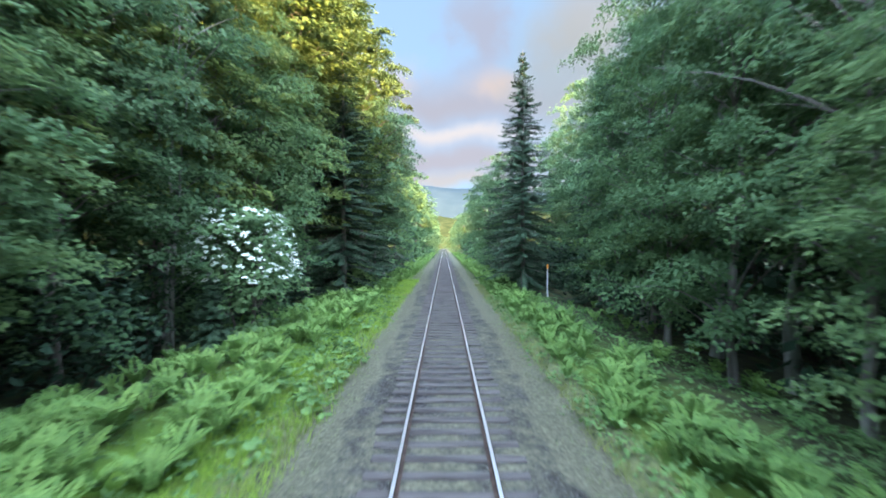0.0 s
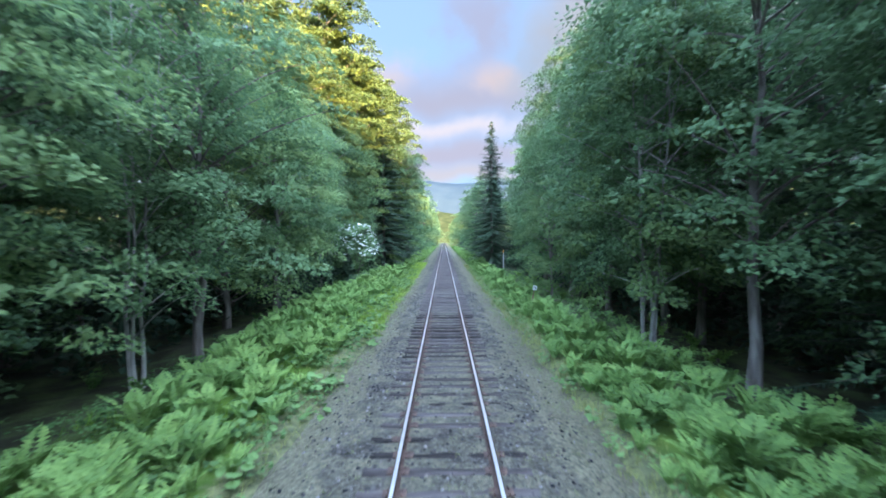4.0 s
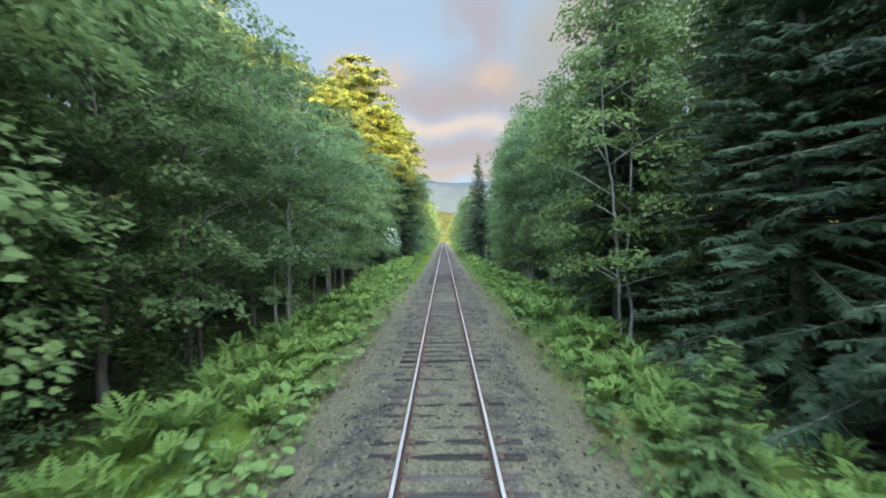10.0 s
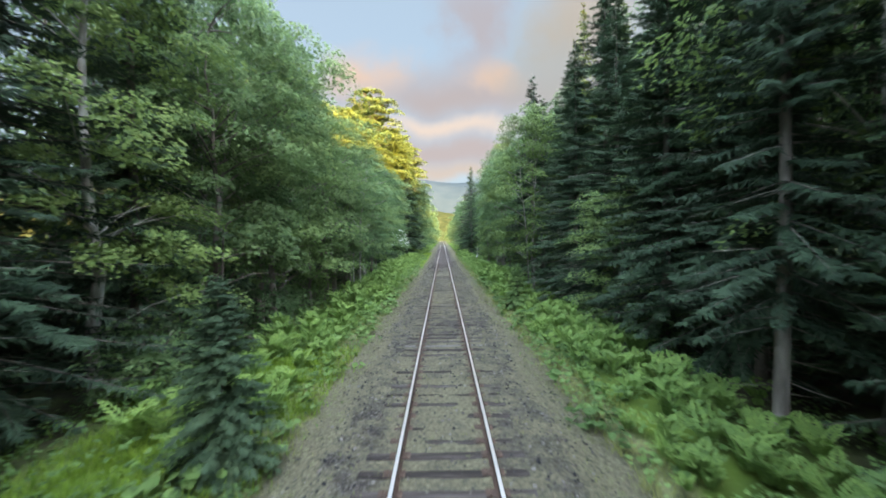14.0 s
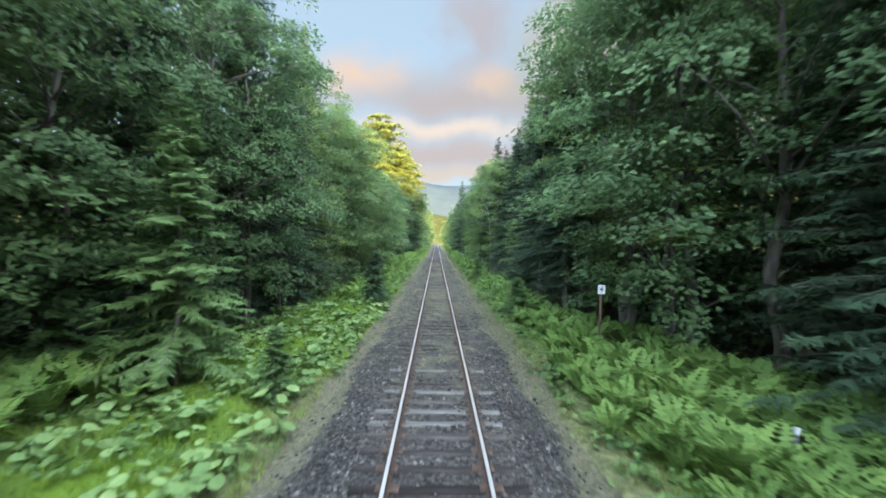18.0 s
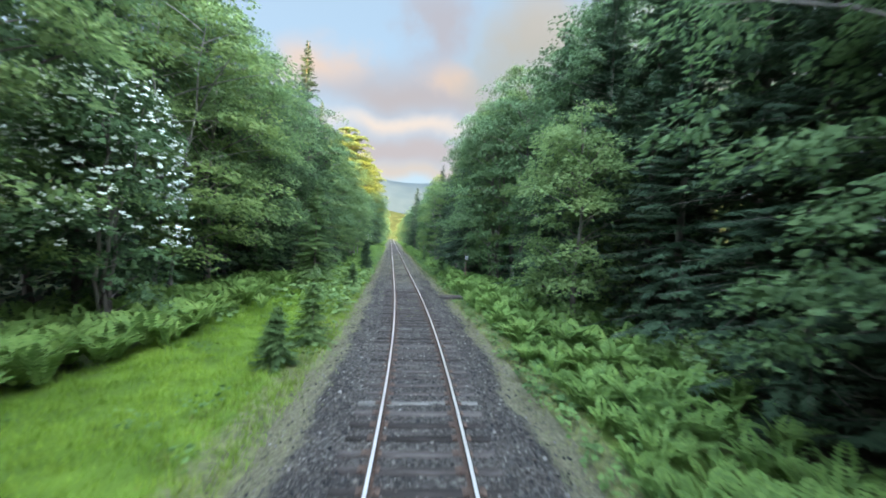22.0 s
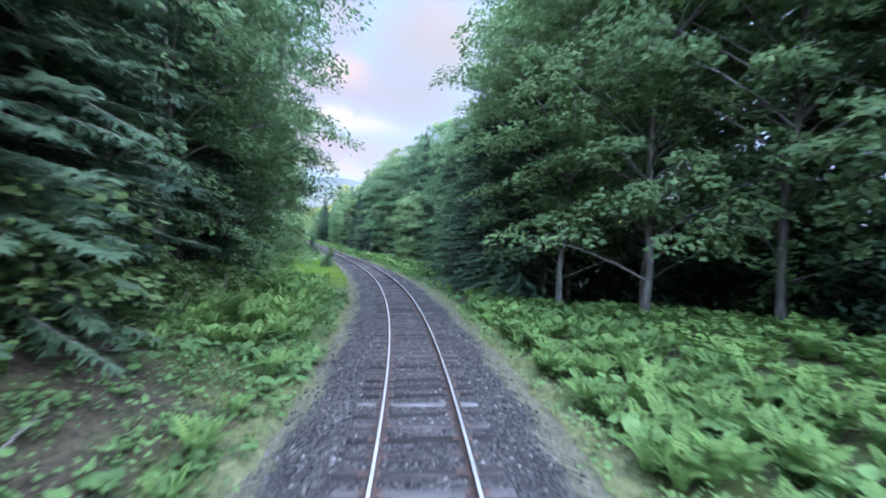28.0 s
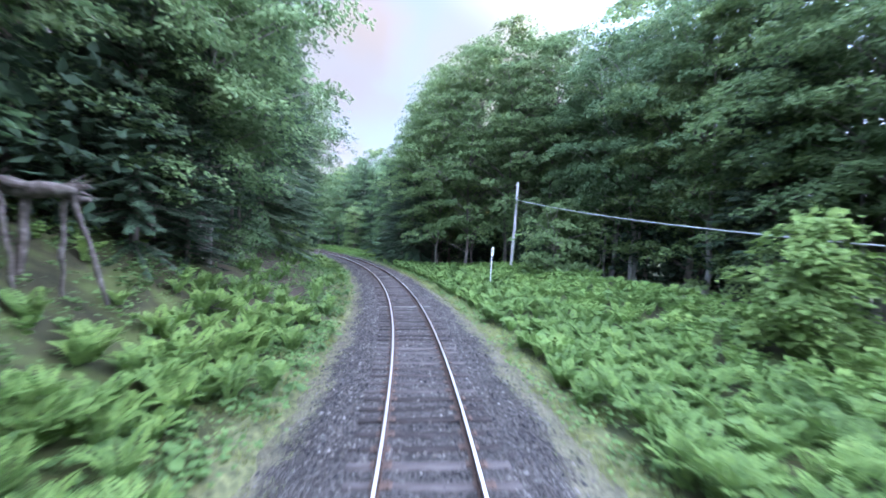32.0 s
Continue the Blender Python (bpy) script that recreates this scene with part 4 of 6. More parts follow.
YOUNG[1].stand(86.4, -3.95, 1.75, 170, 1.05)
YOUNG[1].stand(85.2, -4.4, 1.3, 10, 1.1)
YOUNG[1].stand(56.0, 4.1, 2.1, 10, 1.3)
YOUNG[1].stand(112.5, 5.4, 1.9, 80, 1.0)
# the leaning wall of maples outside the curve, and dark trees opposite
for s_, u_, h_, w_ in ((99.0, 11.2, 23.0, 0.85), (102.5, 12.0, 25, 0.9), (106.0, 12.4, 25, 0.95), (109.5, 9.8, 24.5, 1.0), (113.5, 9.0, 24.5, 1.0), (118.0, 10.8, 25.5, 1.0), (115.0, 13.0, 26.5, 1.0), (121.5, 14.0, 26.5, 1.0), (125.0, 16.6, 23.5, 1.0)):
    BIG[0].stand(s_, u_, h_, s_ * 37, w_)
for s_, u_, h_, k_ in ((96.0, 7.6, 16.0, 2), (97.6, 9.0, 18.0, 0), (104.0, 6.8, 15.0, 2), (106.4, 6.6, 14.5, 0), (101.6, 7.0, 14.5, 0), (102.6, 8.6, 17.0, 2), (109.0, 7.0, 15.0, 2), (108.0, 9.0, 18.0, 2), (111.4, 7.4, 13.0, 0), (99.4, 8.0, 15.0, 2)):
    SPRUCES[k_].stand(s_, u_, h_, s_ * 20, 1.1)
for s_, u_, h_, k_ in ((110.6, -9.4, 17.0, "m0"), (113.6, -9.0, 17.5, "m2"), (116.6, -9.6, 19.0, "s1"), (119.2, -9.0, 19.0, "m6"), (122.6, -9.0, 20.0, "s1")):
    KINDS[k_].stand(s_, u_, h_, s_ * 20, 0.95)
for s_, u_, h_ in ((128.0, 22.0, 26.0), (132.5, 21.5, 24.5), (138.0, 21.0, 23.5), (143.5, 20.5, 23.5), (121.0, 19.0, 26.0)):
    BIG[1].stand(s_, u_, h_, s_ * 51)
for s_, u_ in ((149.5, 18.4), (156.0, 18.6)):
    MAPLES[7].stand(s_, u_, 16.0, s_ * 20, 1.15)
# dark leafy trees round the stump on the cut bank
for s_, u_, h_, k_ in ((151.0, -11.2, 14.0, 0), (156.5, -12.0, 15.0, 2), (160.5, -8.6, 13.0, 2), (148.0, -9.2, 13.0, 2), (153.5, -14.0, 16.0, 0), (144.5, -9.4, 13.0, 2)):
    MAPLES[k_].stand(s_, u_, h_, s_ * 33)
for s_, u_, h_, k_ in ((126.0, -8.6, 20.0, 2), (129.0, -9.4, 18.0, 0), (135.4, -9.2, 19.0, 2), (142.4, -9.6, 18.0, 0), (146.2, -11.2, 19.0, 2), (150.0, -13.2, 19.0, 0), (157.6, -10.6, 18.0, 2), (161.5, -11.4, 18.0, 0)):
    SPRUCES[k_].stand(s_, u_, h_, s_ * 20, 0.88)
BANK_MAPLE = Kind(lambda: broadleaf(119, 15, 3.6, 2.4, pads=112, per=128, leaf=0.168, stems=2, girth=0.8), 15, "twin-stemmed maple rooted on the bare bank", "broadleaf tree", "maple_tree", G_EDGE)
BANK_MAPLE.stand(142.0, -8.4, 14.5, 60, 0.95)
for s_, u_, h_ in ((147.4, -8.2, 9.0), (149.6, -8.8, 11.0)):
    SPRUCES[2].stand(s_, u_, h_, s_ * 20, 1.05, label="dark spruce with boughs hanging over the bank")
SPRUCES[1].stand(132.0, -8.4, 17.0, 10, 1.1, label="dark spruce with a bare trunk on the bank")
MAPLES[2].stand(112.0, -10.6, 16.0, 20)
MAPLES[0].stand(120.5, -11.5, 18.0, 80)


def plant_edge(side, pts, gap, clear):
    s = 110.0
    while s < 212:
        s += gap * rng0.uniform(0.75, 1.25)
        base = 7.4 if side < 0 else 18.6
        u = side * (base + rng0.uniform(-0.7, 1.6))
        if any(abs(s - c[0]) < c[1] and side * c[2] > 0 for c in clear):
            continue
        h = front_h(s, pts) * rng0.uniform(0.84, 1.06)
        fir = 0.12 if side > 0 else 0.65 if s < 138 else 0.4
        if rng0.random() < fir:
            SPRUCES[rng0.integers(3)].stand(s, u + side * 0.6, h * 1.05, rng0.uniform(0, 360), rng0.uniform(0.85, 1.1))
        else:
            MAPLES[(0, 2, 3, 4, 6, 7)[rng0.integers(6)] if side < 0 else (6, 3, 4, 3, 6, 4)[rng0.integers(6)]].stand(s, u, h, rng0.uniform(0, 360), rng0.uniform(0.9, 1.12))


plant_edge(-1, H_LEFT, 3.5, [(116, 8, -1), (154, 6.5, -1), (139.4, 2.4, -1), (132, 1.8, -1)])
plant_edge(1, H_RIGHT, 3.3, [(110, 7, 1)])
for side, base, h in ((-1, 15.6, 18), (1, 15.4, 18)):
    s = -62.0
    while s < 214:
        s += rng0.uniform(3.0, 4.4) * (0.62 if side > 0 and s > -25 else 0.72 if side < 0 and -25 < s < 66 else 1.0)
        u = side * (base + rng0.uniform(-1.2, 1.8) + (4 if side > 0 and 105 < s < 120 else 8 if side > 0 and s >= 120 else 0) + (2.5 if side < 0 and 70 < s < 112 else 0))
        kinds = BACK_S if rng0.random() < (0.15 if side > 0 and 44 < s < 104 else 0.2 if side < 0 and s < 66 else 0.5) else BACK_M
        kinds[rng0.integers(2)].stand(s, u, h * rng0.uniform(0.85, 1.1) * (1.25 if side > 0 and s > 46 else 1.15 if side > 0 or s > 62 else 1.0), rng0.uniform(0, 360), rng0.uniform(0.75, 0.95))
for side in (-1, 1):
    s = -40.0
    while s < 166:
        s += rng0.uniform(3.0, 7.5)
        if side < 0 and (50 < s < 112 or s > 144):
            continue
        if side > 0 and (s > 88 or s < 14 or 24 < s < 37 or 48 < s < 70) or side < 0 and -30 < s < 30:
            continue
        u = side * (7.6 + rng0.uniform(0, 1.3))
        SHRUBS[rng0.integers(2)].stand(s, u, rng0.uniform(1.3, 3.2), rng0.uniform(0, 360), rng0.uniform(0.9, 1.2))
# tall trees that still catch the sun, their leaf colour yellowed for it too
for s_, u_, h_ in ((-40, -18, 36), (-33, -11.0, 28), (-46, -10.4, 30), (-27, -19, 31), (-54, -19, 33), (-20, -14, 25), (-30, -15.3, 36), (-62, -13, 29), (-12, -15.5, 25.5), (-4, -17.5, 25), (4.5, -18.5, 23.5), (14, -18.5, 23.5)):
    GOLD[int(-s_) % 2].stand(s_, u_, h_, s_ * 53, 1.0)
# ================= undergrowth =================
def fern_shape(seed, fronds=8, pairs=11, L=1.0):
    """A vase of arching fronds, each a blade of many narrow leaflets."""
    rng = np.random.default_rng(seed)
    b = Build()
    for k in range(fronds):
        a = 2 * np.pi * k / fronds + rng.normal(0, 0.25)
        Lf = L * rng.uniform(0.75, 1.15)
        t = np.linspace(0.14, 1.0, pairs)
        bend = rng.uniform(0.5, 1.0)
        r = Lf * (0.20 * t + bend * 0.46 * t ** 2)
        z = Lf * (1.0 * t - 0.40 * bend * t ** 2.8)
        d = np.array([np.cos(a), np.sin(a), 0])
        sd = np.array([-np.sin(a), np.cos(a), 0])
        pos = d * r[:, None] + np.array([0, 0, 1]) * z[:, None]
        tang = unit(np.gradient(pos, axis=0))
        pl = Lf * 0.19 * np.sin(np.pi * np.clip(t, 0, 1) ** 0.9) ** 0.7 + 0.025
        for sg in (-1, 1):
            o = unit(sg * sd + 0.45 * tang)
            up = np.cross(tang, sd)
            up = unit(up * np.sign(up[:, 2:3] + 1e-6) + rng.normal(0, 0.12, (pairs, 3)))
            v, q = leaves(pos + o * pl[:, None] * 0.5, o, up, pl, np.full(pairs, Lf * 0.92 / pairs), rng, 0.1)
            b.add(v, q)
    return b.arrays()


def cover_shape(seed, n=14):
    """A low cushion of small leaves."""
    rng = np.random.default_rng(seed)
    c = np.stack([rng.normal(0, 0.16, n), rng.normal(0, 0.16, n), rng.uniform(0.02, 0.26, n)], 1)
    o = unit(np.stack([rng.normal(0, 1, n), rng.normal(0, 1, n), rng.normal(0, 0.3, n)], 1))
    up = unit(np.array([0, 0, 1.0]) + rng.normal(0, 0.4, (n, 3)))
    l_ = rng.uniform(0.07, 0.14, n)
    v, q = leaves(c, o, up, l_, l_ * 0.7, rng)
    return v, q, np.zeros((0, 3), int)


def broad_shape(seed, n=9, r=0.12, h=0.36):
    rng = np.random.default_rng(seed)
    b = Build()
    for k in range(n):
        a = rng.random() * 6.28
        c = np.array([np.cos(a), np.sin(a), 0]) * rng.uniform(0.08, 0.42) + np.array([0, 0, h * rng.uniform(0.4, 1.1)])
        rr = r * rng.uniform(0.6, 1.25)
        tilt = unit(np.array([np.cos(a) * 0.4, np.sin(a) * 0.4, 1]) + rng.normal(0, 0.25, 3))
        ex = unit(np.cross(tilt, [0.3, 0.9, 0.1]))
        ey = np.cross(tilt, ex)
        ang = np.arange(7) * 2 * np.pi / 7 + rng.random()
        rad = rr * np.array([1, 0.95, 1.02, 0.9, 1.05, 0.93, 0.8])
        ring = c + rad[:, None] * (np.cos(ang)[:, None] * ex + np.sin(ang)[:, None] * ey) + tilt * rr * 0.12 * rng.normal(0.6, 0.5, (7, 1))
        b.add(np.vstack([ring, c - tilt * 0.02]), None, [(i, (i + 1) % 7, 7) for i in range(7)])
        st = unit(np.cross(c, [0, 0, 1.0]) + 1e-6) * 0.008
        b.add(np.array([[0, 0, -0.05] - st, [0, 0, -0.05] + st, c + st, c - st]), [(0, 1, 2, 3)])
    return b.arrays()


def tuft_shape(seed, n=13, h=0.30, spread=0.16):
    rng = np.random.default_rng(seed)
    a, L = rng.random(n) * 6.28, h * rng.uniform(0.55, 1.15, n)
    p = np.stack([rng.normal(0, spread, n), rng.normal(0, spread, n), np.full(n, -0.04)], 1)
    lean = rng.uniform(0.15, 0.75, n)
    tip = p + np.stack([np.cos(a) * lean * L, np.sin(a) * lean * L, L], 1)
    w = np.stack([-np.sin(a), np.cos(a), np.zeros(n)], 1) * 0.011
    v = np.stack([p - w, p + w, tip], 1).reshape(-1, 3)
    return v, np.zeros((0, 4), int), np.arange(n * 3).reshape(-1, 3)


def scatter(name, shapes, s, u, scale, mat, label, category, seed=1, tilt=0.12, zf=ground_su, dz=0.0):
    """Many small plants or stones as one mesh."""
    rng = np.random.default_rng(seed)
    b = Build()
    x, y = at_track(s, u)
    z = zf(s, u) + dz
    pick = rng.integers(len(shapes), size=len(s))
    for k, (v, q, t) in enumerate(shapes):
        m_ = np.where(pick == k)[0]
        if not len(m_):
            continue
        n = len(m_)
        a, sc = rng.random(n) * 6.28, scale[m_]
        tx, ty = rng.normal(0, tilt, n), rng.normal(0, tilt, n)
        ca, sa = np.cos(a), np.sin(a)
        V = np.empty((n, len(v), 3))
        X = v[None, :, 0] * ca[:, None] - v[None, :, 1] * sa[:, None]
        Y = v[None, :, 0] * sa[:, None] + v[None, :, 1] * ca[:, None]
        Z = np.broadcast_to(v[None, :, 2], X.shape)
        V[..., 0] = (X + Z * tx[:, None]) * sc[:, None] + x[m_][:, None]
        V[..., 1] = (Y + Z * ty[:, None]) * sc[:, None] + y[m_][:, None]
        V[..., 2] = Z * sc[:, None] + z[m_][:, None]
        off = (np.arange(n) * len(v))[:, None, None]
        b.add(V.reshape(-1, 3), (q[None] + off).reshape(-1, 4) if len(q) else None, (t[None] + off).reshape(-1, 3) if len(t) else None)
    return stuff(name, b.mesh(name, [mat]), label, category)


def spots(n, s0, s1, u0, u1, seed, keep=None):
    rng = np.random.default_rng(seed)
    s, u = rng.uniform(s0, s1, n), rng.uniform(u0, u1, n)
    if keep is not None:
        k = rng.random(n) < keep(s, u)
        s, u = s[k], u[k]
    return s, u, rng


LITTLE = [(37.5, 3.85), (52.5, -3.6), (84.0, -3.5), (86.4, -3.95), (85.2, -4.4), (56.0, 4.1), (67.5, -3.8)]


def around_spruces(s, u):
    """Plants keep clear of the small spruces by the ballast."""
    k = np.ones(len(s))
    for a, b_ in LITTLE:
        k = np.where((s - a) ** 2 + (u - b_) ** 2 < 0.75, 0, k)
    return k


FERNS = [fern_shape(i) for i in range(4)]
FERNS_FAR = [fern_shape(20 + i, 7, 5, 1.0) for i in range(2)]
COVERS = [cover_shape(i) for i in range(4)]
BROADS = [broad_shape(i) for i in range(4)]
TUFTS = [tuft_shape(i) for i in range(4)]


def patchy(s, u, f=0.35, seed=0.0):
    return 0.5 + 0.5 * wave(s + seed, u, f)


FERN_R = ([-60, 3, 8, 15, 21, 26, 33, 38, 46, 56, 62, 69, 77, 86, 90, 94, 100, 112], [5.5, 5.5, 6.4, 8.0, 7.8, 5.9, 5.8, 6.5, 6.8, 6.0, 8.2, 9.6, 9.6, 8.8, 8.0, 5.6, 5.4, 7.9])
FERN_L = ([-60, -20, -6, 4, 12, 46, 60], [8.0, 10.5, 10.0, 8.0, 6.6, 6.3, 7.2])


def fern_beds():
    # outside verge
    s, u, r = spots(3200, -45, 118, 3.4, 9.6, 11, lambda s, u: (u < np.interp(s, *FERN_R) + 0.3 * wave(s, u * 0, 0.9)) * (0.78 + 0.22 * patchy(s, u)) * around_spruces(s, u) * (1 - 0.88 * ramp01(s, 93, 97) * (1 - ramp01(s, 111, 114))))
    scatter("fern_bed", FERNS, s, u, r.uniform(0.6, 1.15, len(s)) * np.interp(u, [3.4, 4.6], [0.6, 1.0]) * (1 + 0.22 * ramp01(s, 58, 64) * (1 - ramp01(s, 84, 92)) - 0.22 * ramp01(s, 34, 40) * (1 - ramp01(s, 52, 58))), M_FERN, "bed of bright green ostrich ferns beside the track", "ferns", 1)
    s, u, r = spots(1750, 114, 168, 3.7, 14.5, 12, lambda s, u: 0.9 + 0 * s)
    near = u < 8.5
    scatter("fern_bed", FERNS, s[near], u[near], r.uniform(0.65, 1.1, near.sum()), M_FERN, "thick bank of green ferns outside the curve", "ferns", 2)
    scatter("fern_bed", FERNS_FAR, s[~near], u[~near], r.uniform(0.65, 1.1, (~near).sum()), M_FERN, "ferns covering the mound below the pole", "ferns", 22)
    # inside verge
    s, u, r = spots(1750, -40, 52, -10.5, -3.4, 13, lambda s, u: (-u < np.interp(s, *FERN_L) + 0.3 * wave(s, u * 0, 0.9)) * (0.55 + 0.45 * patchy(s, u, 0.3, 3)) * around_spruces(s, u) * np.where((s < 3) & (u > -4.5), 0.15, 1))
    scatter("fern_bed", FERNS, s, u, r.uniform(0.55, 1.1, len(s)) * np.interp(-u, [3.4, 4.8], [0.55, 1.0]), M_FERN, "ferns growing along the grassy verge", "ferns", 3)
    s, u, r = spots(1050, 62, 112, -15.0, -6.2, 14, lambda s, u: np.interp(-u - np.interp(s, *LAWN_L), [-3.0, -1.5, -0.5, 2.4, 3.6], [0.02, 0.22, 1.0, 1.0, 0.15]) * np.where((s > 82) & (-u < np.interp(s, *LAWN_L) - 1.0), 0, 1))
    scatter("fern_bed", FERNS, s, u, r.uniform(0.95, 1.5, len(s)) * np.interp(-u - np.interp(s, *LAWN_L), [-2.0, -0.6], [0.6, 1.0]), M_FERN, "row of ferns between the lawn and the wood", "ferns", 4)
    s, u, r = spots(400, 99.5, 121, -11.0, -4.3, 24, lambda s, u: np.where(s < 104, -u > np.interp(s, *LAWN_L) + 0.2, 1))
    scatter("fern_bed", FERNS, s, u, r.uniform(0.9, 1.4, len(s)), M_FERN, "tall ferns where the clearing meets the bank", "ferns", 25)
    s, u, r = spots(460, 108, 166, -7.5, -3.4, 15, lambda s, u: (np.where((s > 122) & (s < 137), 0.30, 0.8) * (1 - 0.85 * bare(s, u)) + 0.04) * np.where((s > 151) & (u < -6), 0.35, 1))
    scatter("fern_bed", FERNS, s, u, r.uniform(0.5, 1.0, len(s)), M_FERN, "ferns and seedlings on the cut bank", "ferns", 5)
    s, u, r = spots(110, 146, 163, -6.4, -4.2, 27)
    scatter("fern_bed", FERNS, s, u, r.uniform(0.6, 1.0, len(s)), M_FERN, "tall ferns below the upturned stump", "ferns", 28)
    s, u, r = spots(46, 149, 162, -12.5, -8.4, 29)
    scatter("fern_bed", FERNS_FAR, s, u, r.uniform(0.5, 0.9, len(s)), M_FERN, "thin ferns in the shade behind the stump", "ferns", 30)
    # far stretch
    for k, (a, b_) in enumerate(((3.6, 6.5), (-6.5, -3.6))):
        s, u, r = spots(420, -170, -42, a, b_, 16 + k)
        scatter("fern_bed", FERNS_FAR, s, u, r.uniform(0.8, 1.3, len(s)), M_FERN, "distant ferns along the straight track", "ferns", 6 + k)
    # under the trees
    for k, (a, b_) in enumerate(((6.4, 11.0), (-11.5, -6.6))):
        s, u, r = spots(420, -30, 165, a, b_, 18 + k, lambda s, u: np.where(s < 96, 0.25, 0.75) * (1 - is_lawn(s, u)))
        scatter("fern_bed", FERNS_FAR, s, u, r.uniform(0.5, 0.9, len(s)), M_FERN, "scattered ferns in the shade under the trees", "ferns", 8 + k)


fern_beds()


def woods():
    """The wood behind the first rows, and the lines of trees far along the straight."""
    def put(shapes_t, shapes_c, s, u, h, mat, label, seed):
        rng = np.random.default_rng(seed)
        sc = h / 14.0
        scatter("distant_woods", shapes_c, s, u, sc, mat, label, "woods", seed, 0.03)
        scatter("distant_woods", shapes_t, s, u, sc, M_BARK, "trunks of the trees deeper in the wood", "woods", seed, 0.03)

    rng = np.random.default_rng(77)
    for raws, mat, frac, k in ((FAR_RAW, M_MAPLE, 0.55, 0), (FAR_SPRUCE_RAW, M_SPRUCE, 0.45, 1)):
        tr_, cr_ = [r[0] for r in raws], [r[1] for r in raws]
        n = int(90 * frac)
        s = rng.uniform(-70, 212, n)
        side = np.where(rng.random(n) < 0.5, -1, 1)
        u = side * (rng.uniform(19, 30, n) + np.where((side > 0) & (s > 105), 3, 0))
        put(tr_, cr_, s, u, rng.uniform(17, 22, n), mat, "tall trees deep in the shady wood", 81 + k)
        n = int(110 * frac)
        s = -60 - 278 * rng.random(n)
        side = np.where(rng.random(n) < 0.5, -1, 1)
        u = side * rng.uniform(7.4, 11.0, n)
        put(tr_, cr_, s, u, np.where(side < 0, 21.5, 16.5) * rng.uniform(0.8, 1.08, n), mat, "distant trees lining the straight track", 84 + k)
    s, u = -342 - rng.uniform(0, 14, 18), np.linspace(-26, 30, 18)
    put([r[0] for r in FAR_RAW], [r[1] for r in FAR_RAW], s, u, rng.uniform(8, 13, 18), M_MAPLE, "trees closing the view at the far end", 88)
    # low boughs and brush filling the shade between the trunks
    shapes = []
    for k in range(3):
        r = np.random.default_rng(90 + k)
        n = 170
        d = unit(r.normal(0, 1, (n, 3)))
        c = d * r.uniform(0.5, 1.0, (n, 1)) * np.array([1.7, 1.7, 2.0]) + np.array([0, 0, 1.7])
        v, q = leaves(c, unit(d * [1, 1, 0.2] + r.normal(0, 0.5, (n, 3))), unit(np.array([0, 0, 1.0]) + r.normal(0, 0.5, (n, 3))), r.uniform(0.20, 0.38, n), r.uniform(0.14, 0.28, n), r)
        shapes.append((v, q, np.zeros((0, 3), int)))
    n = 1350
    s = rng.uniform(-70, 212, n)
    side = np.where(rng.random(n) < 0.5, -1, 1)
    u = side * (rng.uniform(10.8, 25, n) + np.where((side > 0) & (s > 105), 3.5, 0) + np.where((side < 0) & (s > 68) & (s < 114), 2.5, 0))
    s, u = np.append(s, rng.uniform(98, 128, 110)), np.append(u, rng.uniform(17, 28, 110))
    s, u = np.append(s, rng.uniform(112, 166, 190)), np.append(u, rng.uniform(-14.5, -9.8, 190))
    k = ~((s > 126) & (u > 0) & (u < 18.5))
    s, u = s[k], u[k]
    n = len(s)
    scatter("brush", shapes, s, u, rng.uniform(0.8, 1.6, n) * np.where((u > 16) & (s > 98), 1.25, 1.0), M_SPRUCE, "dark brush and low boughs under the trees", "brush", 95)


woods()


def shade_hill():
    """An added hill, never in view, that shades all but the tallest crowns."""
    d = np.array([math.sin(SUN_AZ), math.cos(SUN_AZ)])
    e = np.array([-d[1], d[0]])
    a, b_ = np.meshgrid(np.linspace(-700, 700, 60), np.linspace(0, 200, 14))
    z = (54 + 3.5 * np.sin(a * 0.021) + 2 * np.sin(a * 0.067 + 1)) * np.sin(np.clip(b_ / 200, 0, 1) * np.pi) - 1
    xy = d * (200 + b_.ravel())[:, None] + e * a.ravel()[:, None]
    i = (np.arange(13)[:, None] * 60 + np.arange(59)[None]).ravel()
    q = np.stack([i, i + 1, i + 61, i + 60], 1)
    structure("backdrop_shade_hill", np_mesh("hill", np.column_stack([xy, z.ravel()]), q, None, [M_HILL_NEAR], None, True), "unseen hill added to keep the low sun off the line", "hill")


shade_hill()


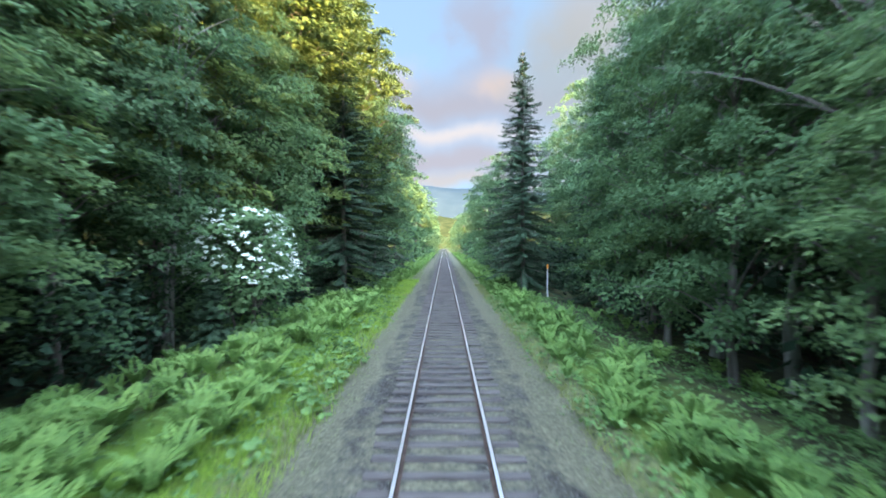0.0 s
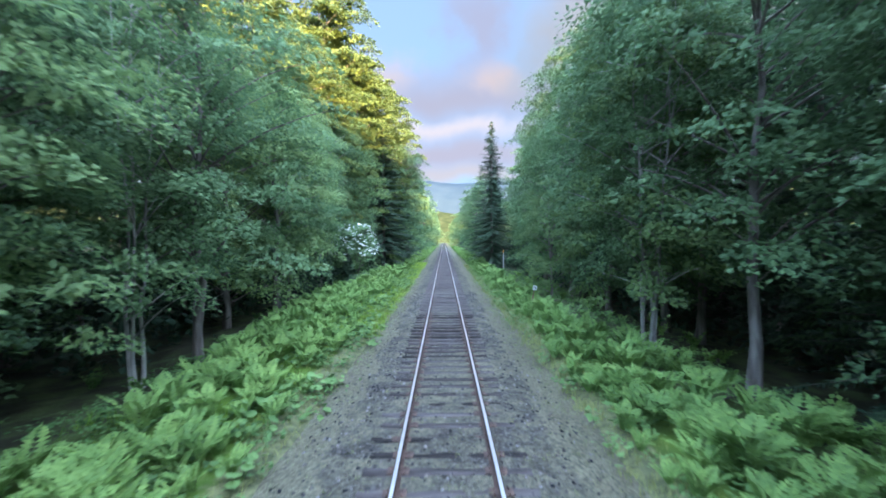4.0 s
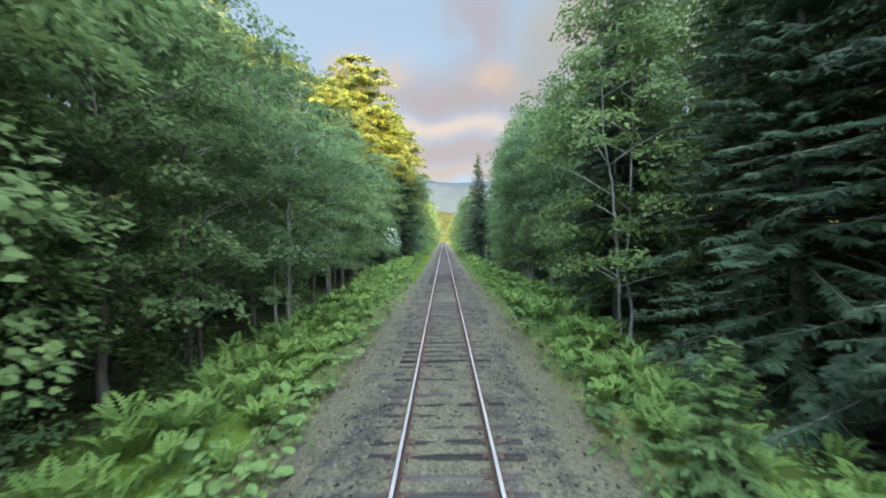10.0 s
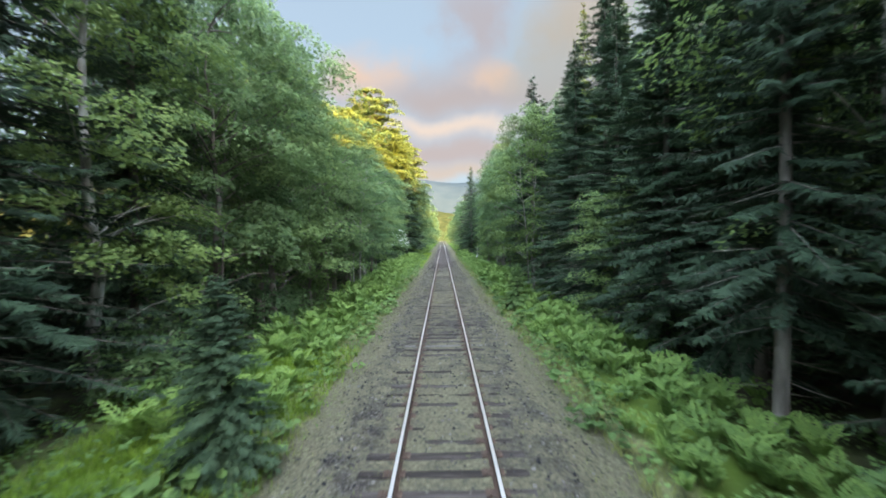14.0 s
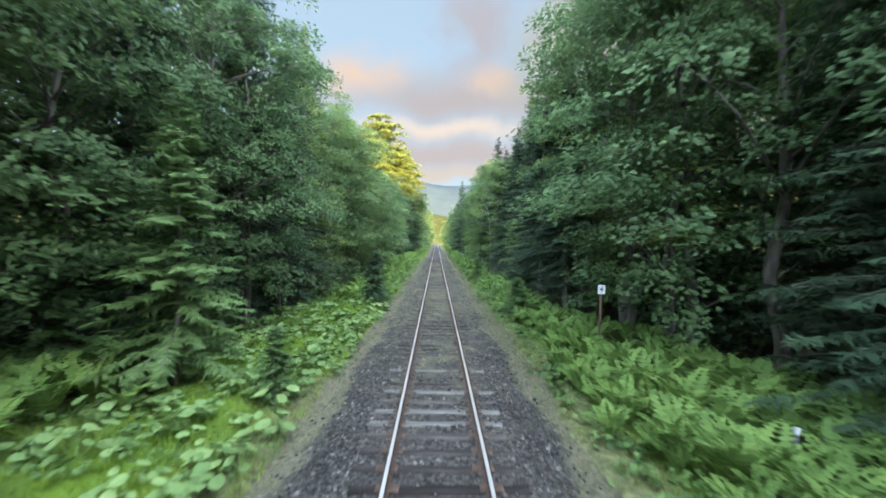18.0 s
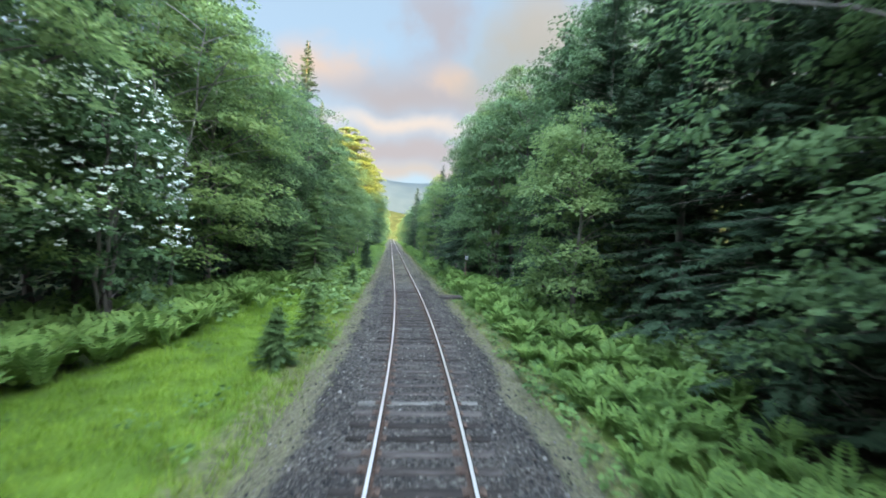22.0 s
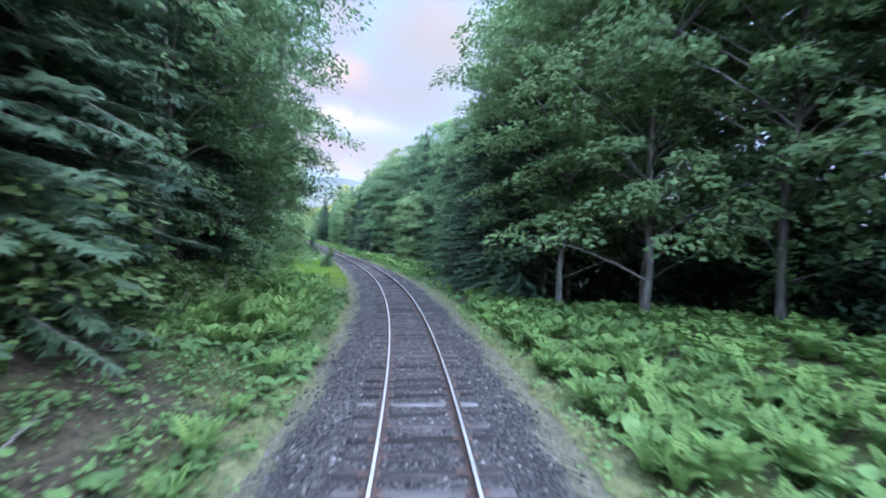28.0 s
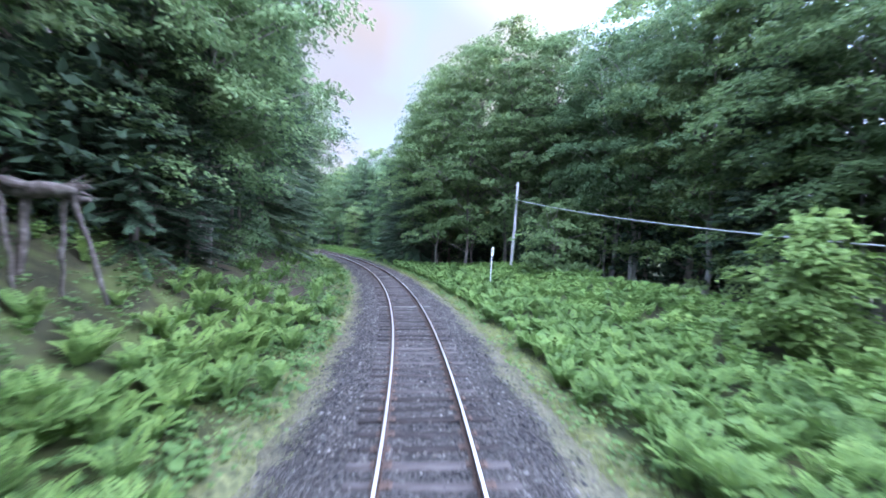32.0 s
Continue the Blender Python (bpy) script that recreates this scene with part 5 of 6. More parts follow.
def broad_beds():
    s, u, r = spots(520, -20, 66, -4.6, -2.7, 31, lambda s, u: 0.3 + 0.6 * patchy(s, u, 0.5, 1))
    scatter("broadleaf_herbs", BROADS, s, u, r.uniform(0.45, 1.0, len(s)), M_BROAD, "low round-leaved herbs on the verge", "herbs", 11)
    s, u, r = spots(420, 20, 112, 2.8, 4.4, 32, lambda s, u: 0.25 + 0.55 * patchy(s, u, 0.4, 2))
    scatter("broadleaf_herbs", BROADS, s, u, r.uniform(0.45, 0.95, len(s)), M_BROAD, "low round-leaved herbs at the edge of the ferns", "herbs", 12)
    s, u, r = spots(360, 54, 74, -8.5, -3.0, 33, lambda s, u: 0.6 * patchy(s, u, 0.6, 4) + 0.1)
    scatter("broadleaf_herbs", BROADS, s, u, r.uniform(0.6, 1.2, len(s)), M_HERB, "patch of large round leaves in the grass", "herbs", 13)
    s, u, r = spots(620, 64, 84, -9.6, -3.1, 36, lambda s, u: np.interp(-u, [3.1, 3.8, 5.2, 6.4, 7.6, 9.6], [0.5, 0.8, 0.5, 0.12, 0.3, 0.7]) * patchy(s, u, 0.55, 5) * (1 - ramp01(s, 78, 84)))
    scatter("broadleaf_herbs", BROADS, s, u, r.uniform(0.5, 1.1, len(s)), M_HERB, "pale clumps of large round leaves along the clearing", "herbs", 37)
    s, u, r = spots(480, 110, 166, -6.6, -2.9, 34, lambda s, u: (0.45 + 0.55 * patchy(s, u, 0.5, 6)) * (1 - 0.8 * bare(s, u)) * np.where((s > 150) & (u < -5.2), 0.05, 1))
    scatter("broadleaf_herbs", BROADS, s, u, r.uniform(0.5, 1.1, len(s)), M_BROAD, "large-leaved herbs at the foot of the bank", "herbs", 14)
    s, u, r = spots(260, 112, 166, 4.0, 12.0, 35)
    scatter("broadleaf_herbs", BROADS, s, u, r.uniform(0.9, 1.5, len(s)), M_BROAD, "leafy herbs standing among the ferns", "herbs", 15)


broad_beds()


def grass_beds():
    s, u, r = spots(14500, 63, 107, -13.4, -2.7, 41, lambda s, u: np.clip(is_lawn(s, u) * 1.2, 0, 1))
    scatter("grass", TUFTS, s, u, r.uniform(0.35, 0.8, len(s)), M_GRASS, "bright green mown grass clearing beside the track", "grass", 21)
    for k, (a, b_) in enumerate(((-4.4, -2.5), (2.5, 4.0))):
        s, u, r = spots(8500, -40, 168, a, b_, 42 + k, lambda s, u: (0.6 + 0.4 * patchy(s, u, 0.45, 8)) * np.where((u > 0) & (s > 94) & (s < 113), 0.12, 1))
        scatter("grass", TUFTS, s, u, r.uniform(0.25, 0.75, len(s)), M_DRY, "grass verge at the edge of the ballast", "grass", 22 + k)
    s, u, r = spots(2200, -40, 70, -8.5, -4.0, 45, lambda s, u: 0.6 + 0 * s)
    scatter("grass", TUFTS, s, u, r.uniform(0.6, 1.3, len(s)), M_GRASS, "tall grass between the ferns", "grass", 25)
    s, u, r = spots(1300, 112, 152, -10.5, -3.0, 67, lambda s, u: 1 - 0.75 * bare(s, u))
    scatter("ground_cover", COVERS, s, u, r.uniform(0.7, 1.5, len(s)), M_BROAD, "low leafy seedlings on the shady bank", "ground cover", 68)
    s, u, r = spots(2200, 45, 66, -7.0, -3.0, 57)
    scatter("grass", TUFTS, s, u, r.uniform(0.5, 1.1, len(s)), M_GRASS, "patch of bright grass around the small spruce", "grass", 58)
    s, u, r = spots(2600, -45, 6, -4.7, -2.7, 49)
    scatter("grass", TUFTS, s, u, r.uniform(0.5, 1.1, len(s)), M_GRASS, "strip of bright yellow-green grass beside the ballast", "grass", 33)
    s, u, r = spots(1900, 12, 84, -2.4, 2.6, 46, lambda s, u: 0.55 * patchy(s, u, 0.5, 2))
    scatter("grass", TUFTS, s, u, r.uniform(0.10, 0.28, len(s)), M_DRY, "thin weeds growing through the ballast", "grass", 26, zf=bed, dz=0.02)
    for k, (a, b_) in enumerate(((-2.95, -2.05), (2.05, 2.95))):
        s, u, r = spots(9500, -20, 168, a, b_, 47 + k, lambda s, u: np.clip((abs(u) - 1.95) * 1.5, 0, 1) * (0.4 + 0.6 * patchy(s, u, 0.6, 3)))
        scatter("grass", TUFTS, s, u, r.uniform(0.10, 0.36, len(s)), M_VERGE, "sparse grass creeping onto the ballast shoulder", "grass", 28 + k, zf=bed, dz=0.01)
    for k, (a, b_) in enumerate(((-9.5, -2.9), (2.9, 9.5))):
        s, u, r = spots(4200, -30, 168, a, b_, 50 + k, lambda s, u: (1 - 0.9 * is_lawn(s, u) - 0.3 * bare(s, u)) * np.where((u > 0) & (s > 94) & (s < 114), 0.25, 1))
        scatter("ground_cover", COVERS, s, u, r.uniform(0.7, 1.6, len(s)), M_BROAD, "low leafy plants covering the ground", "ground cover", 31 + k)


grass_beds()


# ================= track =================
track = tagged(new("railway_track"), "single-track railway of steel rails on wooden ties", "railway track", kind="structure")
TIE_GAP, RAIL_U, RAIL_LEN = 0.533, 0.7525, 11.89


def track_pose(s, u, z):
    x, y = at_track(s, u)
    ps, bk = float(np.interp(s, SG, PSI)), float(np.interp(s, SG, BANK))
    return Matrix.Translation((float(x), float(y), z + u * math.sin(bk))) @ Matrix.Rotation(ps, 4, "Z") @ Matrix.Rotation(-bk, 4, "Y")


def tie_mesh(seed):
    """A weathered timber with worn edges and split ends."""
    rng = np.random.default_rng(seed)
    xs = np.array([-1.30, -1.26, -0.9, -0.3, 0.3, 0.9, 1.26, 1.30])
    prof = np.array([(-0.115, -0.17), (-0.115, -0.02), (-0.095, 0.0), (0.0, 0.004), (0.095, 0.0), (0.115, -0.02), (0.115, -0.17)])
    v, q = [], []
    for i, x in enumerate(xs):
        k = 0.93 if i in (0, 7) else 1.0
        for (a, z) in prof:
            v.append((x, a * k + rng.normal(0, 0.006), (z * k if z > -0.1 else z) + rng.normal(0, 0.006)))
    n = len(prof)
    for i in range(len(xs) - 1):
        for j in range(n - 1):
            q.append((i * n + j, i * n + j + 1, (i + 1) * n + j + 1, (i + 1) * n + j))
    t = [(0, j, j + 1) for j in range(1, n - 1)] + [((len(xs) - 1) * n, (len(xs) - 1) * n + j + 1, (len(xs) - 1) * n + j) for j in range(1, n - 1)]
    return np.array(v), np.array(q), np.array(t)


TIE_ARRAYS = [tie_mesh(i) for i in range(4)]
TIE_MESHES = [np_mesh("tie", *a, [M_TIE]) for a in TIE_ARRAYS]
PALE_MESH = np_mesh("tie", *TIE_ARRAYS[0], [M_PALE_TIE])


def plate_mesh():
    b = Build()
    b.box((0, 0, 0.006), (0.34, 0.19, 0.02))
    for x in (-0.10, 0.10):
        for y in (-0.06, 0.06):
            b.box((x, y * (1 if x > 0 else -1), 0.024), (0.03, 0.03, 0.022))
    return b.mesh("tie_plate", [M_RAIL_SIDE])


PALE_AT = (18.0, 19.25, 25.6, 45.8, 65.9, 67.4, 68.5, 69.05, 82.25, 89.5, 126.7, 142.0)


def lay_ties():
    rng = np.random.default_rng(5)
    plate = plate_mesh()
    b = Build()
    s, k = -120.0, 0
    while s < 196:
        s += TIE_GAP * rng.uniform(0.93, 1.07)
        m_ = track_pose(s, rng.normal(0, 0.025), -0.163 + rng.normal(0, 0.008)) @ Matrix.Rotation(rng.normal(0, 0.012), 4, "Z")
        k += 1
        if 2.0 < s < 160.5:
            pale = any(abs(s - a) < 0.27 for a in PALE_AT)
            ob = part("tie", PALE_MESH if pale else TIE_MESHES[k % 4], track, "bleached grey tie" if pale else "")
            ob.matrix_basis = m_
            for sg in (-1, 1):
                p = part("tie_plate", plate, ob)
                p.location = (sg * RAIL_U, 0, 0.0)
        else:
            v, q, t = TIE_ARRAYS[k % 4]
            M_ = np.array(m_)
            b.add(v @ M_[:3, :3].T + M_[:3, 3], q, t)
    ob = part("ties", b.mesh("ties", [M_TIE]), track, "rows of dark wooden ties farther along")
    ob["kind"] = "stuff"


RAIL_PROFILE = [(-0.069, -0.163), (-0.069, -0.150), (-0.012, -0.135), (-0.009, -0.050), (-0.034, -0.040), (-0.035, -0.010), (-0.027, -0.001), (0.027, -0.001), (0.035, -0.010), (0.034, -0.040), (0.009, -0.050), (0.012, -0.135), (0.069, -0.150), (0.069, -0.163)]


def lay_rails():
    n = len(RAIL_PROFILE)
    pu, pz = np.array([p[0] for p in RAIL_PROFILE]), np.array([p[1] for p in RAIL_PROFILE])
    bar = Build()
    for sg in (-1, 1):
        bar.box((sg * 0.026, 0, -0.090), (0.022, 0.92, 0.085))
        for y in (-0.33, -0.11, 0.11, 0.33):
            bar.box((sg * 0.046, y, -0.09), (0.026, 0.036, 0.036))
    bar_me = bar.mesh("joint_bar", [M_RAIL_SIDE])
    for side in (-1, 1):
        s0 = -342.0 + (0.35 if side > 0 else 0)
        while s0 < 198:
            s1 = s0 + RAIL_LEN
            ss = np.linspace(s0 + 0.004, s1 - 0.004, 13)
            S, U = np.repeat(ss, n), np.tile(side * RAIL_U + pu, 13)
            x, y = at_track(S, U)
            z = np.tile(pz, 13) + U * np.sin(np.interp(S, SG, BANK))
            i = (np.arange(12)[:, None] * n + np.arange(n - 1)[None]).ravel()
            q = np.stack([i, i + 1, i + n + 1, i + n], 1)
            mi = np.tile([1 if j == 6 else 0 for j in range(n - 1)], 12)
            me = np_mesh("rail", np.stack([x, y, z], 1), q, None, [M_RAIL_SIDE, M_RAIL_TOP], mi)
            r_ = part("rail", me, track)
            if -30 < s1 < 170:
                jb = part("joint_bar", bar_me, r_, "rusty bolted joint bars")
                jb.matrix_basis = track_pose(s1, side * RAIL_U, 0)
            s0 = s1


def stone_shape(seed):
    rng = np.random.default_rng(seed)
    v = np.array([(1, 0, 0), (-1, 0, 0), (0, 1, 0), (0, -1, 0), (0, 0, 0.8), (0, 0, -0.8)], float) * rng.uniform(0.7, 1.2, (6, 1)) + rng.normal(0, 0.16, (6, 3))
    t = np.array([(0, 2, 4), (2, 1, 4), (1, 3, 4), (3, 0, 4), (2, 0, 5), (1, 2, 5), (3, 1, 5), (0, 3, 5)])
    return v, np.zeros((0, 4), int), t


def lay_stones():
    shapes = [stone_shape(i) for i in range(6)]
    s, u, r = spots(62000, -6, 160, -2.75, 2.75, 61, lambda s, u: np.where(abs(abs(u) - RAIL_U) < 0.08, 0, 1) * np.where(abs(u) < 1.3, 0.5, 1.0) * (1 - 0.75 * verge(s, u)))
    scatter("ballast_stones", shapes, s, u, 0.017 + 0.034 * r.random(len(s)) ** 1.6, M_STONE, "loose grey crushed stones on the track bed", "ballast", 62, 0.3, bed, 0.006)


lay_ties()
lay_rails()
lay_stones()


# ================= signs, posts and wires =================
M_WHITE = material("white_paint", [(0.2, (0.42, 0.43, 0.43)), (0.6, (0.56, 0.57, 0.57)), (0.9, (0.66, 0.66, 0.66))], 0.5, 9, 5, 0.05, 40)
M_BLACK = material("black_paint", [(0.3, (0.012, 0.012, 0.014)), (0.7, (0.03, 0.03, 0.032))], 0.5, 9, 4)
M_RUST = material("rusty_steel_post", [(0.2, (0.06, 0.032, 0.024)), (0.5, (0.12, 0.06, 0.042)), (0.8, (0.19, 0.11, 0.08))], 0.85, 14, 6, 0.4, 60)
M_GREY_WOOD = material("grey_weathered_wood", [(0.2, (0.16, 0.155, 0.15)), (0.5, (0.28, 0.275, 0.265)), (0.8, (0.42, 0.41, 0.40))], 0.85, 6, 8, 0.5, 25, stretch=(1, 1, 0.12))
M_ORANGE = material("orange_paint", [(0.2, (0.62, 0.22, 0.03)), (0.8, (0.80, 0.34, 0.05))], 0.5, 12, 4)
M_WIRE = material("grey_cable", [(0.2, (0.25, 0.26, 0.27)), (0.8, (0.40, 0.41, 0.42))], 0.6, 20, 3)
M_DEADWOOD = material("bare_dead_wood", [(0.2, (0.040, 0.032, 0.027)), (0.5, (0.095, 0.082, 0.072)), (0.8, (0.21, 0.19, 0.175))], 0.95, 7, 8, 0.9, 30, spec=0.1)


def facing(s, u, z, lean=0.0, turn=0.0):
    """A pose at a place by the track, local -Y towards the oncoming view."""
    x, y = at_track(s, u)
    return pose(float(x), float(y), z, 0, lean, math.degrees(float(np.interp(s, SG, PSI))) + turn)


def rounded_plate(w, h, t, r=0.02):
    bm = bmesh.new()
    pts = []
    for cx, cy, a0 in ((w / 2 - r, h / 2 - r, 0), (-w / 2 + r, h / 2 - r, 90), (-w / 2 + r, -h / 2 + r, 180), (w / 2 - r, -h / 2 + r, 270)):
        for k in range(4):
            a = radians(a0 + 30 * k)
            pts.append((cx + r * math.cos(a), cy + r * math.sin(a)))
    vs = [bm.verts.new((p[0], -t / 2, p[1])) for p in pts]
    f = bm.faces.new(vs)
    ext = bmesh.ops.extrude_face_region(bm, geom=[f])
    bmesh.ops.translate(bm, vec=(0, t, 0), verts=[e for e in ext["geom"] if isinstance(e, bmesh.types.BMVert)])
    bmesh.ops.recalc_face_normals(bm, faces=bm.faces)
    me = bpy.data.meshes.new("plate")
    bm.to_mesh(me)
    bm.free()
    return me


def text_mesh(body, size):
    cu = bpy.data.curves.new("digit", "FONT")
    cu.body, cu.size, cu.align_x, cu.align_y, cu.extrude, cu.offset = body, size, "CENTER", "CENTER", 0.002, 0.006
    ob = bpy.data.objects.new("digit_source", cu)
    scene.collection.objects.link(ob)
    dg = bpy.context.evaluated_depsgraph_get()
    me = bpy.data.meshes.new_from_object(ob.evaluated_get(dg))
    bpy.data.objects.remove(ob)
    me.transform(Matrix.Rotation(radians(90), 4, "X"))
    me.materials.clear()
    me.materials.append(M_BLACK)
    return me


def bars_mesh(rows):
    b = Build()
    for x, z, w, h in rows:
        b.box((x, 0, z), (w, 0.004, h))
    return b.mesh("bars", [M_BLACK])


def numbered_sign():
    """Small white plate with a black digit on a rusty channel post."""
    root = tagged(new("track_sign"), "small white plate with black digit 4 on rusty post", "sign")
    post = Build()
    post.box((0, 0, 0.75), (0.055, 0.012, 2.2))
    post.box((-0.026, 0.014, 0.75), (0.008, 0.034, 2.2))
    post.box((0.026, 0.014, 0.75), (0.008, 0.034, 2.2))
    part("post", post.mesh("post", [M_RUST]), root)
    me = rounded_plate(0.24, 0.29, 0.006)
    me.materials.append(M_WHITE)
    p = part("plate", me, root)
    p.location = (0, -0.014, 1.85)
    d = part("digit", text_mesh("4", 0.21), p, "black digit 4")
    d.location = (0, -0.006, 0)
    bolt = Build()
    for z in (0.1, -0.1):
        bolt.tube([(0, 0, z), (0, -0.01, z)], [0.012, 0.012], 6)
    part("bolts", bolt.mesh("bolts", [M_RUST]), p)
    root.matrix_basis = facing(64.1, 5.16, float(ground_su(64.1, 5.16)) + 0.5, 1.0, 4)


def leaning_sign():
    root = tagged(new("track_sign"), "small white marker plate on short leaning post", "sign")
    post = Build()
    post.box((0, 0, 0.42), (0.06, 0.045, 1.5))
    part("post", post.mesh("post", [M_RUST]), root)
    me = rounded_plate(0.21, 0.25, 0.006)
    me.materials.append(M_WHITE)
    p = part("plate", me, root)
    p.location = (0, -0.03, 1.06)
    part("marks", bars_mesh([(0, 0.06, 0.11, 0.025), (0, 0, 0.11, 0.025), (0, -0.06, 0.11, 0.025), (0.045, 0, 0.022, 0.14)]), p, "black painted marks").location = (0, -0.006, 0)
    root.matrix_basis = facing(-0.5, 4.68, float(ground_su(-0.5, 4.68)) + 0.16, 12, -6)


def tall_post_sign():
    """White square post with a narrow vertical plate."""
    root = tagged(new("marker_post"), "slim white post with narrow white lettered plate", "marker post")
    b = Build()
    b.tube([(0, 0, -0.3), (0, 0, 1.4), (0, 0, 2.95)], [0.036, 0.034, 0.033], 8)
    part("post", b.mesh("post", [M_WHITE], True), root)
    me = rounded_plate(0.19, 0.66, 0.008, 0.015)
    me.materials.append(M_WHITE)
    p = part("plate", me, root)
    p.location = (0, -0.055, 2.72)
    rows = [(0, 0.14 - 0.055 * k, 0.11 - 0.03 * (k % 2), 0.024) for k in range(4)]
    part("marks", bars_mesh(rows), p, "lines of small dark lettering").location = (0, -0.007, 0)
    root.matrix_basis = facing(133.8, 7.2, float(ground_su(133.8, 7.2)), 0.5, 6)


def utility_pole():
    root = tagged(new("utility_pole"), "weathered grey wooden pole carrying a cable", "pole")
    z0 = float(ground_su(126.5, 12.1))
    top = 9.2 - z0
    b = Build()
    t = np.linspace(0, 1, 9)
    b.tube(np.stack([0.05 * np.sin(t * 3), 0 * t, -0.5 + t * (top + 0.5)], 1), 0.155 - 0.055 * t, 12)
    part("pole", b.mesh("pole", [M_GREY_WOOD], True), root)
    c = Build()
    c.box((0.05, -0.10, top - 1.5), (0.10, 0.12, 0.16))
    c.tube([(0.05, -0.16, top - 1.5), (0.05, -0.26, top - 1.5)], [0.03, 0.045], 8)
    part("bracket", c.mesh("bracket", [M_RUST]), root)
    root.matrix_basis = facing(126.5, 12.1, z0, 1.6)
    # cable to the next pole, out of sight beyond the last view
    w = tagged(new("cable"), "thick grey cable sagging from the wooden pole", "cable")
    k = np.linspace(0, 1, 60)
    x_, y_ = at_track(126.5 + 100 * k, 12.1 + 0 * k)
    pts = np.stack([x_, y_, 7.5 - 4 * 4.6 * k * (1 - k)], 1)
    wb = Build()
    wb.tube(pts, np.full(60, 0.024), 6)
    part("strand", wb.mesh("strand", [M_WIRE], True), w)


def tip_post():
    root = tagged(new("marker_post"), "thin grey marker post with an orange tip", "marker post")
    b = Build()
    b.tube([(0, 0, -0.3), (0, 0, 2.25)], [0.05, 0.045], 8)
    part("post", b.mesh("post", [M_GREY_WOOD], True), root)
    c = Build()
    c.tube([(0, 0, 2.25), (0, 0, 2.55), (0, 0, 2.58)], [0.06, 0.06, 0.03], 8)
    part("tip", c.mesh("tip", [M_ORANGE], True), root, "orange painted tip")
    root.matrix_basis = facing(-30.0, 7.4, float(ground_su(-30.0, 7.4)))


def short_post():
    root = tagged(new("marker_post"), "short dark marker post with a white top band", "marker post")
    b = Build()
    b.tube([(0, 0, -0.3), (0, 0, 0.75)], [0.05, 0.05], 8)
    part("post", b.mesh("post", [M_BLACK], True), root)
    c = Build()
    c.tube([(0, 0, 0.75), (0, 0, 0.86), (0, 0, 0.87)], [0.055, 0.055, 0.02], 8)
    part("band", c.mesh("band", [M_WHITE], True), root, "white top band")
    root.matrix_basis = facing(70.3, 6.1, float(ground_su(70.3, 6.1)), 4)


def old_ties():
    for k, (s, u, z, turn, L) in enumerate(((72.9, 3.2, -0.16, 3, 2.75), (72.15, 3.1, -0.19, -2, 2.7))):
        v, q, t = tie_mesh(30 + k)
        v[:, 0] *= L / 2.6
        ob = tagged(new("discarded_tie", np_mesh("tie", v, q, t, [M_TIE])), "old discarded wooden tie lying across the ballast shoulder", "railway tie", "discarded ties")
        ob.matrix_basis = facing(s, u, z + 0.06, -1.5, turn)


def root_stump():
    """Upturned root plate of a fallen tree, roots hanging like legs."""
    root = tagged(new("upturned_stump"), "bare upturned tree stump with hanging roots on the bank", "stump")
    rng = np.random.default_rng(3)
    z0 = float(ground_su(154.2, -8.0))
    t = np.linspace(0, 1, 12)
    for k, (dy, dz, r_, x1) in enumerate(((0.0, 0.0, 0.15, 0.62), (0.13, -0.06, 0.10, 0.80), (-0.11, 0.07, 0.09, 0.45), (0.04, 0.13, 0.07, 0.70))):
        b = Build()
        p = np.stack([-1.9 + (1.9 + x1) * t, dy + 0.07 * np.sin(5 * t + k), 2.32 - 0.16 * t + dz + 0.05 * np.sin(8 * t + 2 * k)], 1) + rng.normal(0, 0.015, (12, 3))
        b.tube(p, r_ * (1 + 0.25 * np.sin(11 * t + k)) * np.where(t > 0.94, 0.55, 1), 9)
        part("log", b.mesh("log", [M_DEADWOOD], k < 1), root, "splintered grey log")
    legs = ((0.50, 0.05, 1.05, 0.35, 0.07), (-0.35, 0.1, -0.45, 0.0, 0.10), (-1.05, -0.1, -1.30, -0.1, 0.09), (0.28, 0.2, 0.24, 0.3, 0.06), (-0.62, -0.2, -0.05, -0.55, 0.05))
    for x0, y0, x1, y1, r_ in legs:
        c = Build()
        k = np.linspace(0, 1, 8)
        p = np.stack([x0 + (x1 - x0) * k + rng.normal(0, 0.025, 8), y0 + (y1 - y0) * k + rng.normal(0, 0.02, 8), 2.25 - 2.45 * k], 1)
        c.tube(p, r_ * (1 - 0.35 * k) * rng.uniform(0.8, 1.2, 8), 7)
        part("root", c.mesh("root", [M_DEADWOOD], True), root)
    for k in range(22):
        c = Build()
        a, x = rng.uniform(-1.4, 1.4), rng.uniform(-1.7, 0.75) if k > 7 else rng.uniform(0.4, 0.75)
        w = np.linspace(0, 1, 4)
        c.tube(np.stack([x + 0.38 * w * np.sin(a) + (0.15 * w if k < 8 else 0), rng.uniform(-0.1, 0.1) + 0.2 * w * np.cos(a * 3), 2.25 + rng.uniform(-0.05, 0.15) + w * rng.uniform(-0.45, 0.30)], 1), (0.03 - 0.024 * w) * rng.uniform(0.6, 1.3), 4)
        part("rootlet", c.mesh("rootlet", [M_DEADWOOD]), root)
    root.matrix_basis = facing(154.2, -8.0, z0 - 0.15, 0, 8)


